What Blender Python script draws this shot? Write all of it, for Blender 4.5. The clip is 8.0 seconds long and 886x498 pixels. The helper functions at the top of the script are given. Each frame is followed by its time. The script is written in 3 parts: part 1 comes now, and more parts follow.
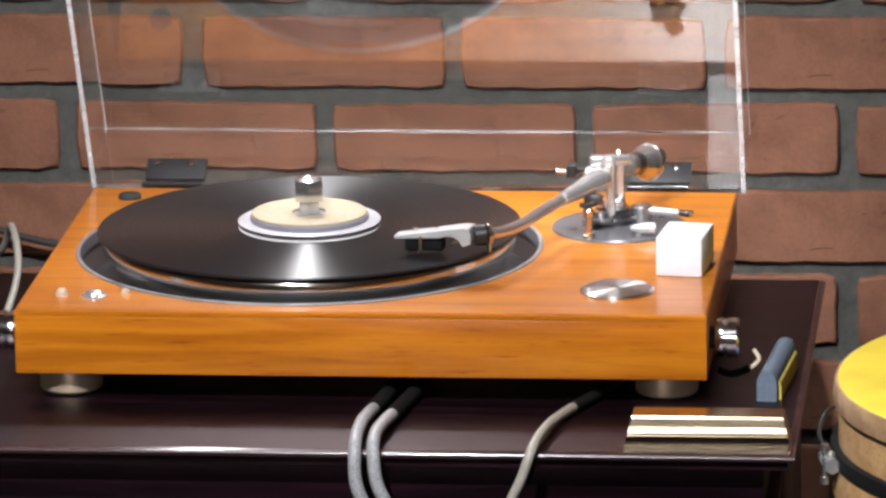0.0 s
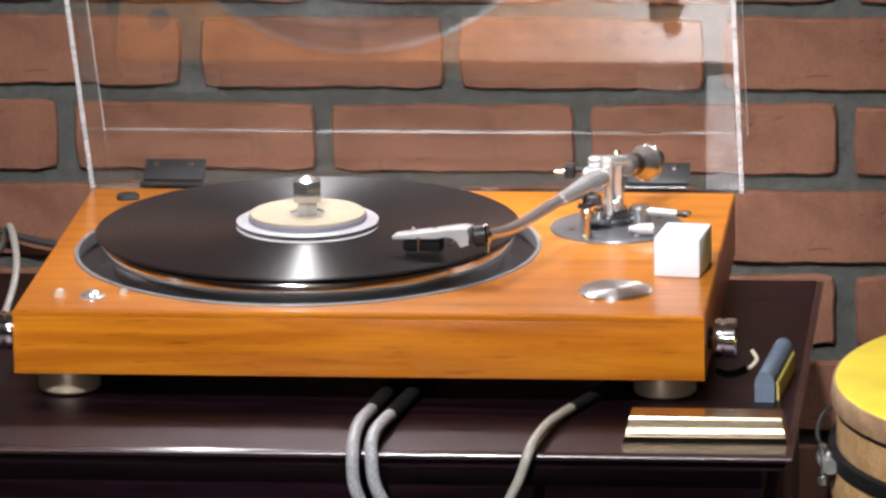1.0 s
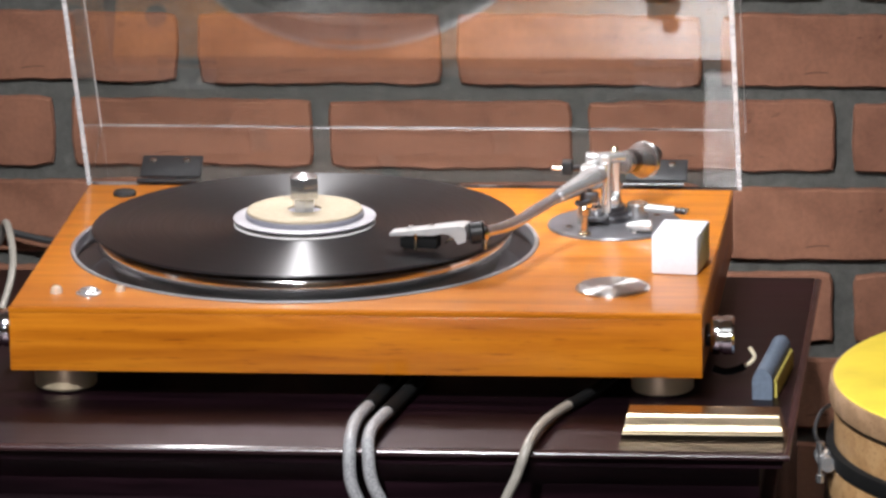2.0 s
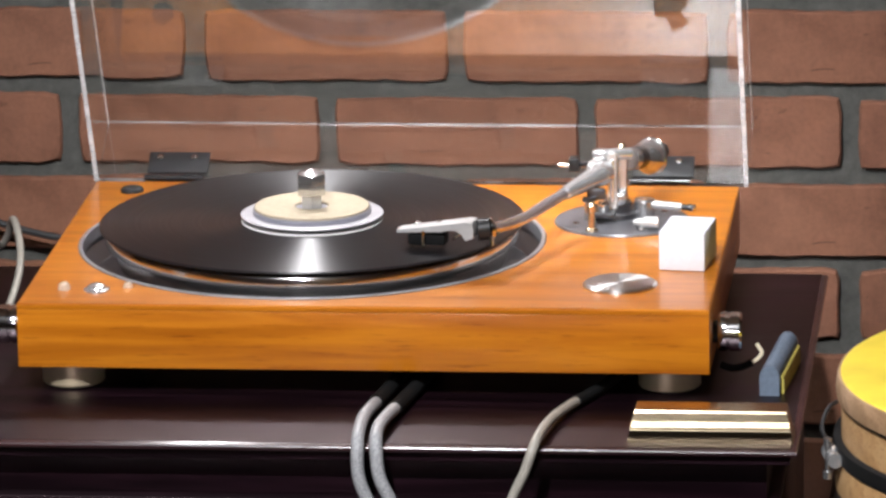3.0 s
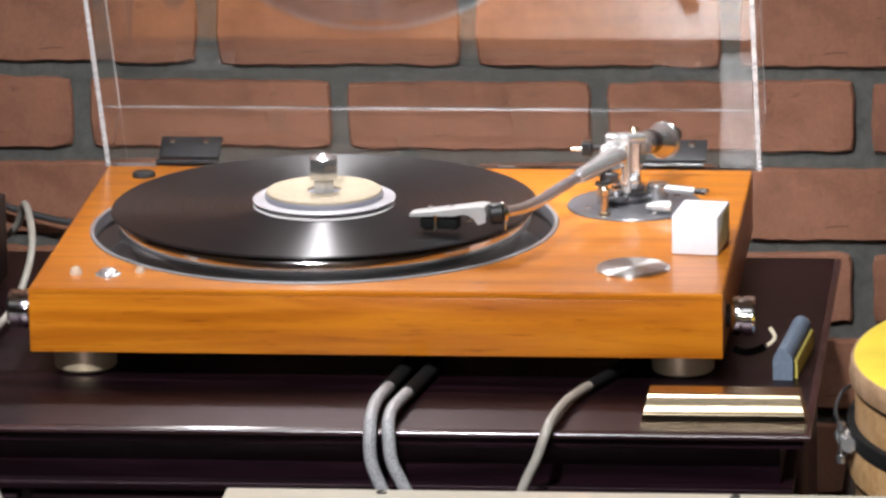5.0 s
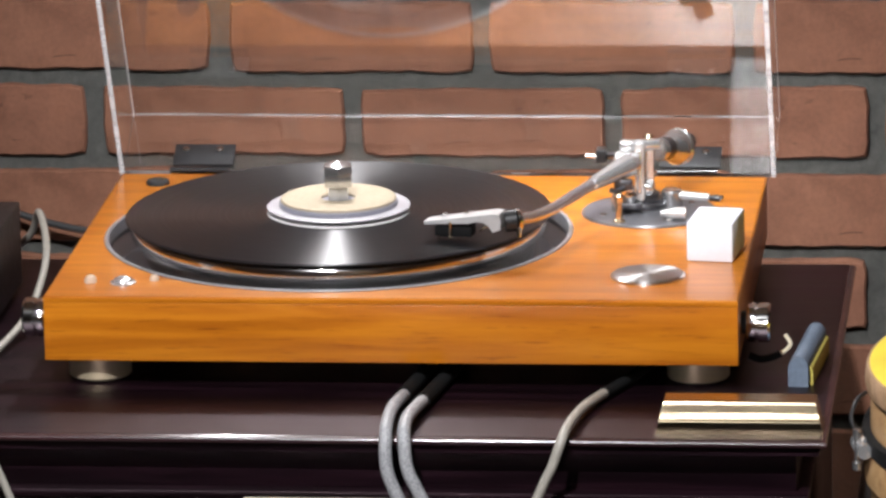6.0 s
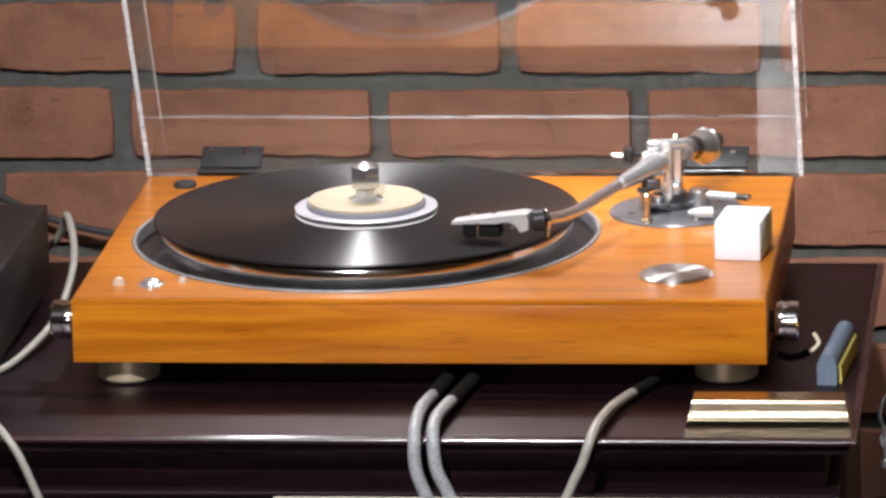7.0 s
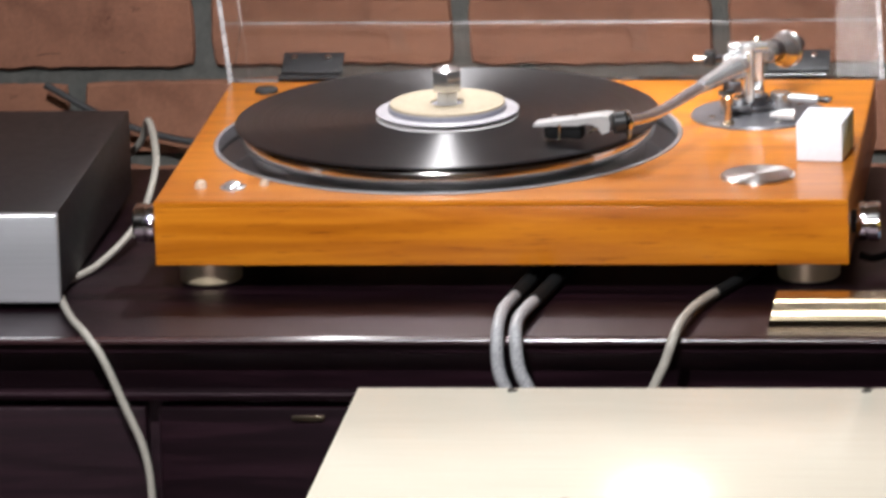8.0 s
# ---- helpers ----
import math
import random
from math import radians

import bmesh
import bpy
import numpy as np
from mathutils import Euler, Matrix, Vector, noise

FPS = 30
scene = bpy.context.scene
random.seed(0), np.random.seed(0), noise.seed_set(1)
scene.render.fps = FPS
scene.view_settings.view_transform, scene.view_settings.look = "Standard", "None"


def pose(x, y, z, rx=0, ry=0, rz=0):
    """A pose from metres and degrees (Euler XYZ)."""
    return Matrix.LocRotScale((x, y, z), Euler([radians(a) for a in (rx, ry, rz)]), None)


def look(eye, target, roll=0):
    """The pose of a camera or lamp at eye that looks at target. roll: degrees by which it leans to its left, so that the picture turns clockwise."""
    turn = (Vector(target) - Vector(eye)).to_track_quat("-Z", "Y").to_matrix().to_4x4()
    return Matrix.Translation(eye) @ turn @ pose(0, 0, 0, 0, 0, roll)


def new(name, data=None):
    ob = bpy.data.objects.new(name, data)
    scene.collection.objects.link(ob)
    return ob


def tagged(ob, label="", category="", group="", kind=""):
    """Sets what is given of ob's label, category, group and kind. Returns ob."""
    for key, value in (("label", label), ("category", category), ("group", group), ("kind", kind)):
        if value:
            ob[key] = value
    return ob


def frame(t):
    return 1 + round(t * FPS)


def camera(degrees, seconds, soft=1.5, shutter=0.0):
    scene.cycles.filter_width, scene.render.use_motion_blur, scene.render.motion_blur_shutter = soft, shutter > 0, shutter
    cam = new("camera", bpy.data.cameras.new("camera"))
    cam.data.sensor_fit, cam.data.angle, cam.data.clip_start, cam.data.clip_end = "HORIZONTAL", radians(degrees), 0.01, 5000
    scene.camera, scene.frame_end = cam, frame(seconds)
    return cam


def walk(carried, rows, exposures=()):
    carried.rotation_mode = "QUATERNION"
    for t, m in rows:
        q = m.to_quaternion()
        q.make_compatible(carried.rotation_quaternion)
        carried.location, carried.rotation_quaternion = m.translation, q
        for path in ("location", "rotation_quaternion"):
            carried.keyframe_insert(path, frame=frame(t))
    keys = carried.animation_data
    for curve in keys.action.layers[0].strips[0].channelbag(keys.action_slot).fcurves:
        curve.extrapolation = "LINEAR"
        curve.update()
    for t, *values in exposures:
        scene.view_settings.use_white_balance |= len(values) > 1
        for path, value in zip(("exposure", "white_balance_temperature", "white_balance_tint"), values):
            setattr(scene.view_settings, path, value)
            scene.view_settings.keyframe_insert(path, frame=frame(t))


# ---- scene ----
cam = camera(8.0, 8.0, soft=2.8, shutter=0.7)
PATH = (
    (0, pose(0.5078, -4.1479, 1.1667, 75.7934, 0.9920, 5.9220)),
    (0.5, pose(0.5106, -4.1509, 1.1713, 75.7573, 1.0180, 5.9316)),
    (1, pose(0.5088, -4.1496, 1.1683, 75.7841, 0.9715, 5.9199)),
    (1.5, pose(0.5086, -4.1412, 1.1666, 75.7689, 0.9279, 5.9117)),
    (3, pose(0.5047, -4.1460, 1.1687, 75.7078, 0.9510, 5.9185)),
    (3.5, pose(0.5013, -4.1535, 1.1685, 75.7029, 0.9865, 5.9343)),
    (4, pose(0.5065, -4.1536, 1.1687, 75.6546, 1.0297, 5.9726)),
    (5.5, pose(0.4991, -4.1325, 1.1627, 75.5941, 1.0328, 6.0139)),
    (6, pose(0.4965, -4.1347, 1.1669, 75.6198, 1.1656, 6.0241)),
    (6.5, pose(0.4997, -4.1320, 1.1682, 75.6698, 1.3003, 6.1149)),
    (7, pose(0.4948, -4.1364, 1.1613, 75.7029, 1.5162, 6.1708)),
    (7.5, pose(0.4940, -4.1415, 1.1527, 75.5755, 1.7025, 6.4064)),
    (7.7, pose(0.4946, -4.1453, 1.1532, 75.3485, 1.7332, 6.5962)),
    (7.9, pose(0.4957, -4.1518, 1.1375, 75.2909, 1.8374, 6.7833)),
    (8, pose(0.4912, -4.1467, 1.1297, 75.2714, 1.8987, 6.7854)),
)
walk(cam, PATH)

# ---------------------------------------------------------------- world, lamps, exposure
world = bpy.data.worlds.new("room_world")
world.use_nodes = True
world.node_tree.nodes["Background"].inputs[0].default_value = (1.0, 0.86, 0.72, 1)
world.node_tree.nodes["Background"].inputs[1].default_value = 0.05
scene.world = world


def spot_lamp(eye, target, watts, cone, radius, colour=(1.0, 0.87, 0.72)):
    lamp = bpy.data.lights.new("unseen_spot_light", "SPOT")
    lamp.energy, lamp.spot_size, lamp.spot_blend = watts, radians(cone), 0.6
    lamp.shadow_soft_size, lamp.color = radius, colour
    ob = new("unseen_spot_light", lamp)
    ob.matrix_world = look(eye, target)
    return ob


# a front ceiling spot, a small wall lamp above the lid, two added spots
spot_lamp((-0.16, -1.62, 1.62), (0.15, 0.30, 0.10), 330, 74, 0.030, (0.96, 0.96, 1.0))
spot_lamp((0.10, -0.24, 1.62), (0.15, 0.32, 0.07), 90, 13, 0.050, (0.95, 0.97, 1.0))
spot_lamp((-0.105, 0.50, 0.575), (0.0, 0.08, 0.06), 11, 54, 0.016, (1.0, 0.97, 1.0))
spot_lamp((0.030, 0.50, 0.70), (0.165, -0.95, 0.15), 3.6, 22, 0.022, (1.0, 0.91, 0.72))


def panel_lamp(m, wide, deep, watts):
    panel = bpy.data.lights.new("panel_light", "AREA")
    panel.shape, panel.size, panel.size_y, panel.energy, panel.color = "RECTANGLE", wide, deep, watts, (0.98, 0.97, 1.0)
    panel.spread = radians(50)
    ob = new("panel_light", panel)
    ob.matrix_world = m
    return ob


panel_lamp(look((0.09, -3.2, 0.95), (0.14, 0.3, 0.1)), 0.22, 0.16, 0.9)


# ---------------------------------------------------------------- materials
def nodes_of(name):
    m = bpy.data.materials.new(name)
    m.use_nodes = True
    nt = m.node_tree
    return m, nt, nt.nodes["Principled BSDF"]


def link(nt, a, b):
    nt.links.new(a, b)


def noise_node(nt, scale, detail=4, rough=0.55, stretch=(1, 1, 1), distort=0.0):
    co = nt.nodes.new("ShaderNodeTexCoord")
    mp = nt.nodes.new("ShaderNodeMapping")
    mp.inputs["Scale"].default_value = stretch
    tx = nt.nodes.new("ShaderNodeTexNoise")
    tx.inputs["Scale"].default_value, tx.inputs["Detail"].default_value = scale, detail
    tx.inputs["Roughness"].default_value, tx.inputs["Distortion"].default_value = rough, distort
    link(nt, co.outputs["Object"], mp.inputs["Vector"])
    link(nt, mp.outputs["Vector"], tx.inputs["Vector"])
    return tx.outputs["Fac"]


def ramp_node(nt, fac, stops):
    r = nt.nodes.new("ShaderNodeValToRGB")
    while len(r.color_ramp.elements) < len(stops):
        r.color_ramp.elements.new(0.5)
    for e, (p, c) in zip(r.color_ramp.elements, stops):
        e.position, e.color = p, (*c, 1)
    link(nt, fac, r.inputs["Fac"])
    return r.outputs["Color"]


def mix_node(nt, fac, a, b, how="MIX"):
    m = nt.nodes.new("ShaderNodeMix")
    m.data_type, m.blend_type = "RGBA", how
    for sock, v in ((m.inputs[0], fac), (m.inputs[6], a), (m.inputs[7], b)):
        if isinstance(v, (int, float)):
            sock.default_value = v
        elif isinstance(v, tuple):
            sock.default_value = (*v, 1)
        else:
            link(nt, v, sock)
    return m.outputs[2]


def bump_node(nt, bsdf, height, strength, distance):
    b = nt.nodes.new("ShaderNodeBump")
    b.inputs["Strength"].default_value, b.inputs["Distance"].default_value = strength, distance
    link(nt, height, b.inputs["Height"])
    link(nt, b.outputs["Normal"], bsdf.inputs["Normal"])


def range_node(nt, fac, lo, hi):
    m = nt.nodes.new("ShaderNodeMapRange")
    m.inputs["To Min"].default_value, m.inputs["To Max"].default_value = lo, hi
    link(nt, fac, m.inputs["Value"])
    return m.outputs["Result"]


def simple(name, col, rough=0.5, metal=0.0, vary=0.12, scale=60, coat=0.0, bump=0.0, ior=1.5, stretch=(1, 1, 1)):
    """A plain material with a little unevenness in colour and gloss."""
    m, nt, b = nodes_of(name)
    n = noise_node(nt, scale, stretch=stretch)
    lo = tuple(c * (1 - vary) for c in col)
    hi = tuple(min(1, c * (1 + vary)) for c in col)
    link(nt, ramp_node(nt, n, [(0.3, lo), (0.7, hi)]), b.inputs["Base Color"])
    link(nt, range_node(nt, noise_node(nt, scale * 0.35, stretch=stretch), rough * 0.8, min(1, rough * 1.2)), b.inputs["Roughness"])
    b.inputs["Metallic"].default_value, b.inputs["Coat Weight"].default_value = metal, coat
    b.inputs["IOR"].default_value = ior
    if bump:
        bump_node(nt, b, noise_node(nt, scale * 4, stretch=stretch), bump, 0.001)
    return m


def wood(name, dark, mid, light, rough, coat, axis="x", coat_rough=0.12):
    m, nt, b = nodes_of(name)
    stretch = {"x": (5.0, 85, 85), "y": (85, 5.0, 85), "z": (85, 85, 5.0)}[axis]
    fine = tuple(4.5 * s for s in stretch)
    g = noise_node(nt, 1.0, 5, 0.6, stretch, 0.6)
    f = noise_node(nt, 1.0, 3, 0.7, fine)
    base = ramp_node(nt, g, [(0.28, dark), (0.47, mid), (0.62, light), (0.8, mid)])
    pores = ramp_node(nt, f, [(0.32, (0.50, 0.38, 0.26)), (0.43, (1, 1, 1))])
    big = ramp_node(nt, noise_node(nt, 5.0, 2), [(0.3, (0.82, 0.78, 0.72)), (0.7, (1, 1, 1))])
    col = mix_node(nt, 1.0, mix_node(nt, 0.8, base, pores, "MULTIPLY"), big, "MULTIPLY")
    link(nt, col, b.inputs["Base Color"])
    link(nt, range_node(nt, g, rough * 0.85, rough * 1.2), b.inputs["Roughness"])
    b.inputs["Coat Weight"].default_value, b.inputs["Coat Roughness"].default_value = coat, coat_rough
    bump_node(nt, b, f, 0.08, 0.0004)
    return m


def brick_material():
    m, nt, b = nodes_of("fired_red_brick")
    info = nt.nodes.new("ShaderNodeObjectInfo")
    tone = ramp_node(nt, info.outputs["Random"], [(0.0, (0.152, 0.064, 0.036)), (0.35, (0.180, 0.077, 0.043)), (0.7, (0.166, 0.069, 0.039)), (1.0, (0.200, 0.088, 0.051))])
    blot = ramp_node(nt, noise_node(nt, 22, 4, 0.6, distort=0.4), [(0.32, (0.68, 0.62, 0.58)), (0.55, (1, 1, 1)), (0.8, (1.12, 1.1, 1.06))])
    grit = ramp_node(nt, noise_node(nt, 240, 4, 0.7), [(0.3, (0.84, 0.83, 0.82)), (0.6, (1.04, 1.04, 1.04))])
    pits = ramp_node(nt, noise_node(nt, 48, 2, 0.5, (1, 1, 2.2), 1.2), [(0.24, (0.42, 0.34, 0.28)), (0.31, (1, 1, 1))])
    col = mix_node(nt, 1.0, mix_node(nt, 1.0, mix_node(nt, 1.0, tone, blot, "MULTIPLY"), grit, "MULTIPLY"), pits, "MULTIPLY")
    link(nt, col, b.inputs["Base Color"])
    b.inputs["Roughness"].default_value = 0.88
    bump_node(nt, b, noise_node(nt, 130, 6, 0.65), 0.4, 0.0013)
    return m


def mortar_material():
    m, nt, b = nodes_of("dark_grey_mortar")
    link(nt, ramp_node(nt, noise_node(nt, 90, 6, 0.7), [(0.25, (0.035, 0.036, 0.032)), (0.75, (0.085, 0.085, 0.076))]), b.inputs["Base Color"])
    b.inputs["Roughness"].default_value = 0.95
    bump_node(nt, b, noise_node(nt, 260, 6, 0.7), 0.7, 0.002)
    return m


def turned_metal(name, col, rough, aniso=0.85):
    """Metal turned on a lathe: the gloss is drawn out across the fine rings."""
    m, nt, b = nodes_of(name)
    t = nt.nodes.new("ShaderNodeTangent")
    t.direction_type, t.axis = "RADIAL", "Z"
    link(nt, t.outputs["Tangent"], b.inputs["Tangent"])
    b.inputs["Base Color"].default_value = (*col, 1)
    b.inputs["Metallic"].default_value, b.inputs["Roughness"].default_value, b.inputs["Anisotropic"].default_value = 1.0, rough, aniso
    b.inputs["Anisotropic Rotation"].default_value = 0.25
    return m


def vinyl_material(cx, cy):
    m, nt, b = nodes_of("black_vinyl_grooves")
    t = nt.nodes.new("ShaderNodeTangent")
    t.direction_type, t.axis = "RADIAL", "Z"
    link(nt, t.outputs["Tangent"], b.inputs["Tangent"])
    co = nt.nodes.new("ShaderNodeTexCoord")
    off = nt.nodes.new("ShaderNodeVectorMath")
    off.operation, off.inputs[1].default_value = "SUBTRACT", (cx, cy, 0.0)
    flat = nt.nodes.new("ShaderNodeVectorMath")
    flat.operation, flat.inputs[1].default_value = "MULTIPLY", (1, 1, 0)
    ln = nt.nodes.new("ShaderNodeVectorMath")
    ln.operation = "LENGTH"
    tx = nt.nodes.new("ShaderNodeTexNoise")
    tx.noise_dimensions = "1D"
    tx.inputs["Scale"].default_value, tx.inputs["Detail"].default_value = 420, 4
    link(nt, co.outputs["Object"], off.inputs[0])
    link(nt, off.outputs["Vector"], flat.inputs[0])
    link(nt, flat.outputs["Vector"], ln.inputs[0])
    link(nt, ln.outputs["Value"], tx.inputs["W"])
    link(nt, range_node(nt, tx.outputs["Fac"], 0.27, 0.37), b.inputs["Roughness"])
    b.inputs["Base Color"].default_value = (0.008, 0.008, 0.009, 1)
    b.inputs["Anisotropic"].default_value = 1.0
    b.inputs["Anisotropic Rotation"].default_value = 0.25
    b.inputs["Specular IOR Level"].default_value = 0.5
    return m


def acrylic_material(name="clear_acrylic", ior=1.74, haze=0.018):
    m, nt, b = nodes_of(name)
    b.inputs["Base Color"].default_value = (0.97, 0.97, 0.96, 1)
    b.inputs["Transmission Weight"].default_value, b.inputs["IOR"].default_value = 1.0, ior
    link(nt, range_node(nt, noise_node(nt, 14, 5, 0.7), 0.0, haze), b.inputs["Roughness"])
    return m


def glued_edge_material():
    """A polished, glued acrylic edge: mostly clear, whitened in streaks."""
    m, nt, b = nodes_of("glued_acrylic_edge")
    b.inputs["Base Color"].default_value = (0.90, 0.88, 0.88, 1)
    b.inputs["IOR"].default_value = 1.49
    link(nt, range_node(nt, noise_node(nt, 1.0, 3, 0.6, (16, 60, 60)), 1.45, 0.1), b.inputs["Transmission Weight"])
    b.inputs["Roughness"].default_value = 0.12
    return m


def braid_material(name, a, c):
    m, nt, b = nodes_of(name)
    link(nt, ramp_node(nt, noise_node(nt, 900, 2, 0.5), [(0.35, a), (0.65, c)]), b.inputs["Base Color"])
    b.inputs["Roughness"].default_value = 0.45
    bump_node(nt, b, noise_node(nt, 900, 2), 0.4, 0.0006)
    return m


def brushed_plate():
    m, nt, b = nodes_of("champagne_satin_aluminium")
    n = noise_node(nt, 1.0, 3, 0.6, (12, 900, 900))
    link(nt, ramp_node(nt, n, [(0.3, (0.78, 0.74, 0.60)), (0.7, (0.86, 0.82, 0.68))]), b.inputs["Base Color"])
    link(nt, range_node(nt, n, 0.12, 0.17), b.inputs["Roughness"])
    b.inputs["Metallic"].default_value = 0.4
    return m


BRICK, MORTAR = brick_material(), mortar_material()
WALNUT = wood("lacquered_walnut_veneer", (0.34, 0.096, 0.004), (0.46, 0.142, 0.006), (0.57, 0.198, 0.011), 0.29, 0.26, coat_rough=0.13)
WALNUT_SIDE = wood("lacquered_walnut_end", (0.31, 0.09, 0.006), (0.45, 0.15, 0.010), (0.56, 0.2, 0.016), 0.46, 0.2, "y")
MAHOGANY = wood("dark_mahogany_polish", (0.0012, 0.0003, 0.0006), (0.0034, 0.0010, 0.0021), (0.0120, 0.0040, 0.0072), 0.40, 0.0)
MAHOGANY.node_tree.nodes["Principled BSDF"].inputs["Specular IOR Level"].default_value = 0.3
MAHOGANY.node_tree.nodes["Principled BSDF"].inputs["Specular Tint"].default_value = (1.0, 0.72, 0.82, 1)
MAHOGANY_BEAD = wood("mahogany_edge_highlight", (0.020, 0.008, 0.010), (0.034, 0.014, 0.017), (0.052, 0.023, 0.026), 0.2, 0.5, coat_rough=0.1)
DRUM_SHELL = wood("drum_maple_ply", (0.42, 0.24, 0.10), (0.55, 0.33, 0.15), (0.62, 0.40, 0.20), 0.45, 0.3)
DRUM_HOOP = wood("drum_hoop_wood", (0.26, 0.16, 0.09), (0.36, 0.23, 0.13), (0.46, 0.30, 0.18), 0.5, 0.2)
VINYL = vinyl_material(-0.0556, 0.183)
ALU_TURNED = turned_metal("turned_aluminium", (0.80, 0.79, 0.77), 0.13, 0.2)
ALU_DISC = turned_metal("turned_aluminium_disc", (0.74, 0.74, 0.73), 0.30)
ALU_SATIN = simple("satin_aluminium", (0.68, 0.68, 0.67), 0.34, 0.7, 0.06, 120)
CHROME = simple("polished_chrome", (0.85, 0.85, 0.84), 0.09, 1.0, 0.04, 90)
SILVER = simple("bright_silver_plate", (0.80, 0.80, 0.80), 0.2, 0.82, 0.05, 120)
ARM_CHROME = simple("arm_tube_chrome", (0.74, 0.74, 0.77), 0.22, 0.9, 0.05, 90)
DARK_STEEL = simple("dark_blued_steel", (0.13, 0.13, 0.14), 0.3, 0.9, 0.15, 120)
STEEL = simple("brushed_steel", (0.62, 0.62, 0.62), 0.22, 0.92, 0.08, 120)
NICKEL = simple("aged_nickel_brass", (0.66, 0.56, 0.40), 0.24, 1.0, 0.1, 80)
BRASS = simple("polished_brass", (0.46, 0.375, 0.245), 0.17, 1.0, 0.1, 45)
FOOT_METAL = simple("turned_champagne_brass", (0.74, 0.62, 0.42), 0.32, 0.7, 0.06, 90)
BLACK_PLASTIC = simple("black_plastic", (0.014, 0.014, 0.014), 0.35, 0.0, 0.2)
BLACK_RUBBER = simple("black_rubber", (0.018, 0.018, 0.018), 0.7, 0.0, 0.2)
BLACK_GLOSS = simple("black_gloss_well", (0.022, 0.022, 0.024), 0.14, 0.0, 0.2, coat=0.4)
PLATE_METAL = simple("satin_grey_plate", (0.13, 0.13, 0.14), 0.30, 0.4, 0.06, 120)
WELL_METAL = turned_metal("dark_turned_metal", (0.30, 0.30, 0.315), 0.34, 0.5)
BLACK_STEEL = simple("black_powder_coated_steel", (0.013, 0.013, 0.014), 0.42, 0.0, 0.18, 400, bump=0.15)
SILVER_PANEL = simple("silver_anodised_panel", (0.46, 0.47, 0.48), 0.38, 0.6, 0.05, 1.0, stretch=(10, 10, 700))
FLANGE_WHITE = simple("white_flange", (0.40, 0.39, 0.41), 0.3, 0.0, 0.04, 90)
RING_METAL = simple("grey_trim_metal", (0.50, 0.51, 0.53), 0.3, 0.75, 0.06, 120)
RUBBER_AND_SHADE = simple("dull_black_rubber_and_shade", (0.005, 0.005, 0.005), 0.85, 0.0, 0.2, ior=1.25)
LABEL_PAPER = simple("white_label_paper", (0.78, 0.76, 0.74), 0.55, 0.0, 0.05, 90)
CREAM_FELT = simple("cream_felt", (0.34, 0.285, 0.20), 0.85, 0.0, 0.08, 260, bump=0.4)
PUCK_SIDE = simple("grey_puck_rim", (0.24, 0.24, 0.28), 0.4, 0.2, 0.08, 120)
FOAM = simple("white_melamine_foam", (0.74, 0.75, 0.80), 0.9, 0.0, 0.03, 300, bump=0.35)
BLUE_PAD = simple("blue_grey_velvet_pad", (0.115, 0.15, 0.20), 0.75, 0.0, 0.14, 300, bump=0.3)
YELLOW_PAD = simple("yellow_felt", (0.50, 0.42, 0.09), 0.8, 0.0, 0.15, 300, bump=0.3)
DRUM_SKIN = simple("yellow_drum_skin", (0.86, 0.66, 0.06), 0.42, 0.0, 0.16, 14, bump=0.1)
GREY_BRAID = braid_material("grey_braided_sleeve", (0.17, 0.175, 0.18), (0.40, 0.40, 0.41))
BEIGE_SHEATH = simple("beige_grey_cable_sheath", (0.31, 0.29, 0.25), 0.4, 0.0, 0.08, 200)
CREAM_WIRE = simple("cream_wire", (0.75, 0.66, 0.48), 0.4)
ACRYLIC = acrylic_material()
ACRYLIC_SIDE = acrylic_material("clear_acrylic_side", 1.35, 0.0)
GLUED_EDGE = glued_edge_material()
ACRYLIC_EDGE = simple("frosted_acrylic_edge", (0.82, 0.79, 0.78), 0.3, 0.0, 0.03, 60)
CHAMPAGNE = brushed_plate()
LENS = simple("clear_lamp_lens", (0.50, 0.38, 0.28), 0.1, 0.0, 0.05, coat=0.6)
PLASTER = simple("warm_white_plaster", (0.62, 0.56, 0.50), 0.9, 0.0, 0.05, 6, bump=0.1)
CEILING_PAINT = simple("ceiling_paint", (0.66, 0.63, 0.60), 0.9, 0.0, 0.03, 6)
FLOOR_WOOD = wood("dark_oak_floor", (0.06, 0.03, 0.015), (0.10, 0.055, 0.03), (0.14, 0.08, 0.045), 0.4, 0.2)


# ---------------------------------------------------------------- mesh helpers
def finish(name, bm, material, smooth=True):
    bmesh.ops.recalc_face_normals(bm, faces=bm.faces)
    me = bpy.data.meshes.new(name)
    bm.to_mesh(me)
    bm.free()
    for m in (material if isinstance(material, (list, tuple)) else [material]):
        me.materials.append(m)
    if smooth:
        me.shade_smooth()
        me.set_sharp_from_angle(angle=radians(32))
    return me


def thing(name, x, y, z, label, category, group="", kind=""):
    ob = new(name)
    ob.location, ob.empty_display_size = (x, y, z), 0.03
    return tagged(ob, label, category, group, kind)


def part(name, bm, material, parent, label="", smooth=True):
    """One mesh, modelled in the place's own metres, as a child of a thing or of a part."""
    ob = new(name, finish(name, bm, material, smooth))
    ob.parent = parent
    top = parent if parent.parent is None else None
    ob.matrix_parent_inverse = Matrix.Translation(-Vector(parent.location)) if top else Matrix.Identity(4)
    return tagged(ob, label)


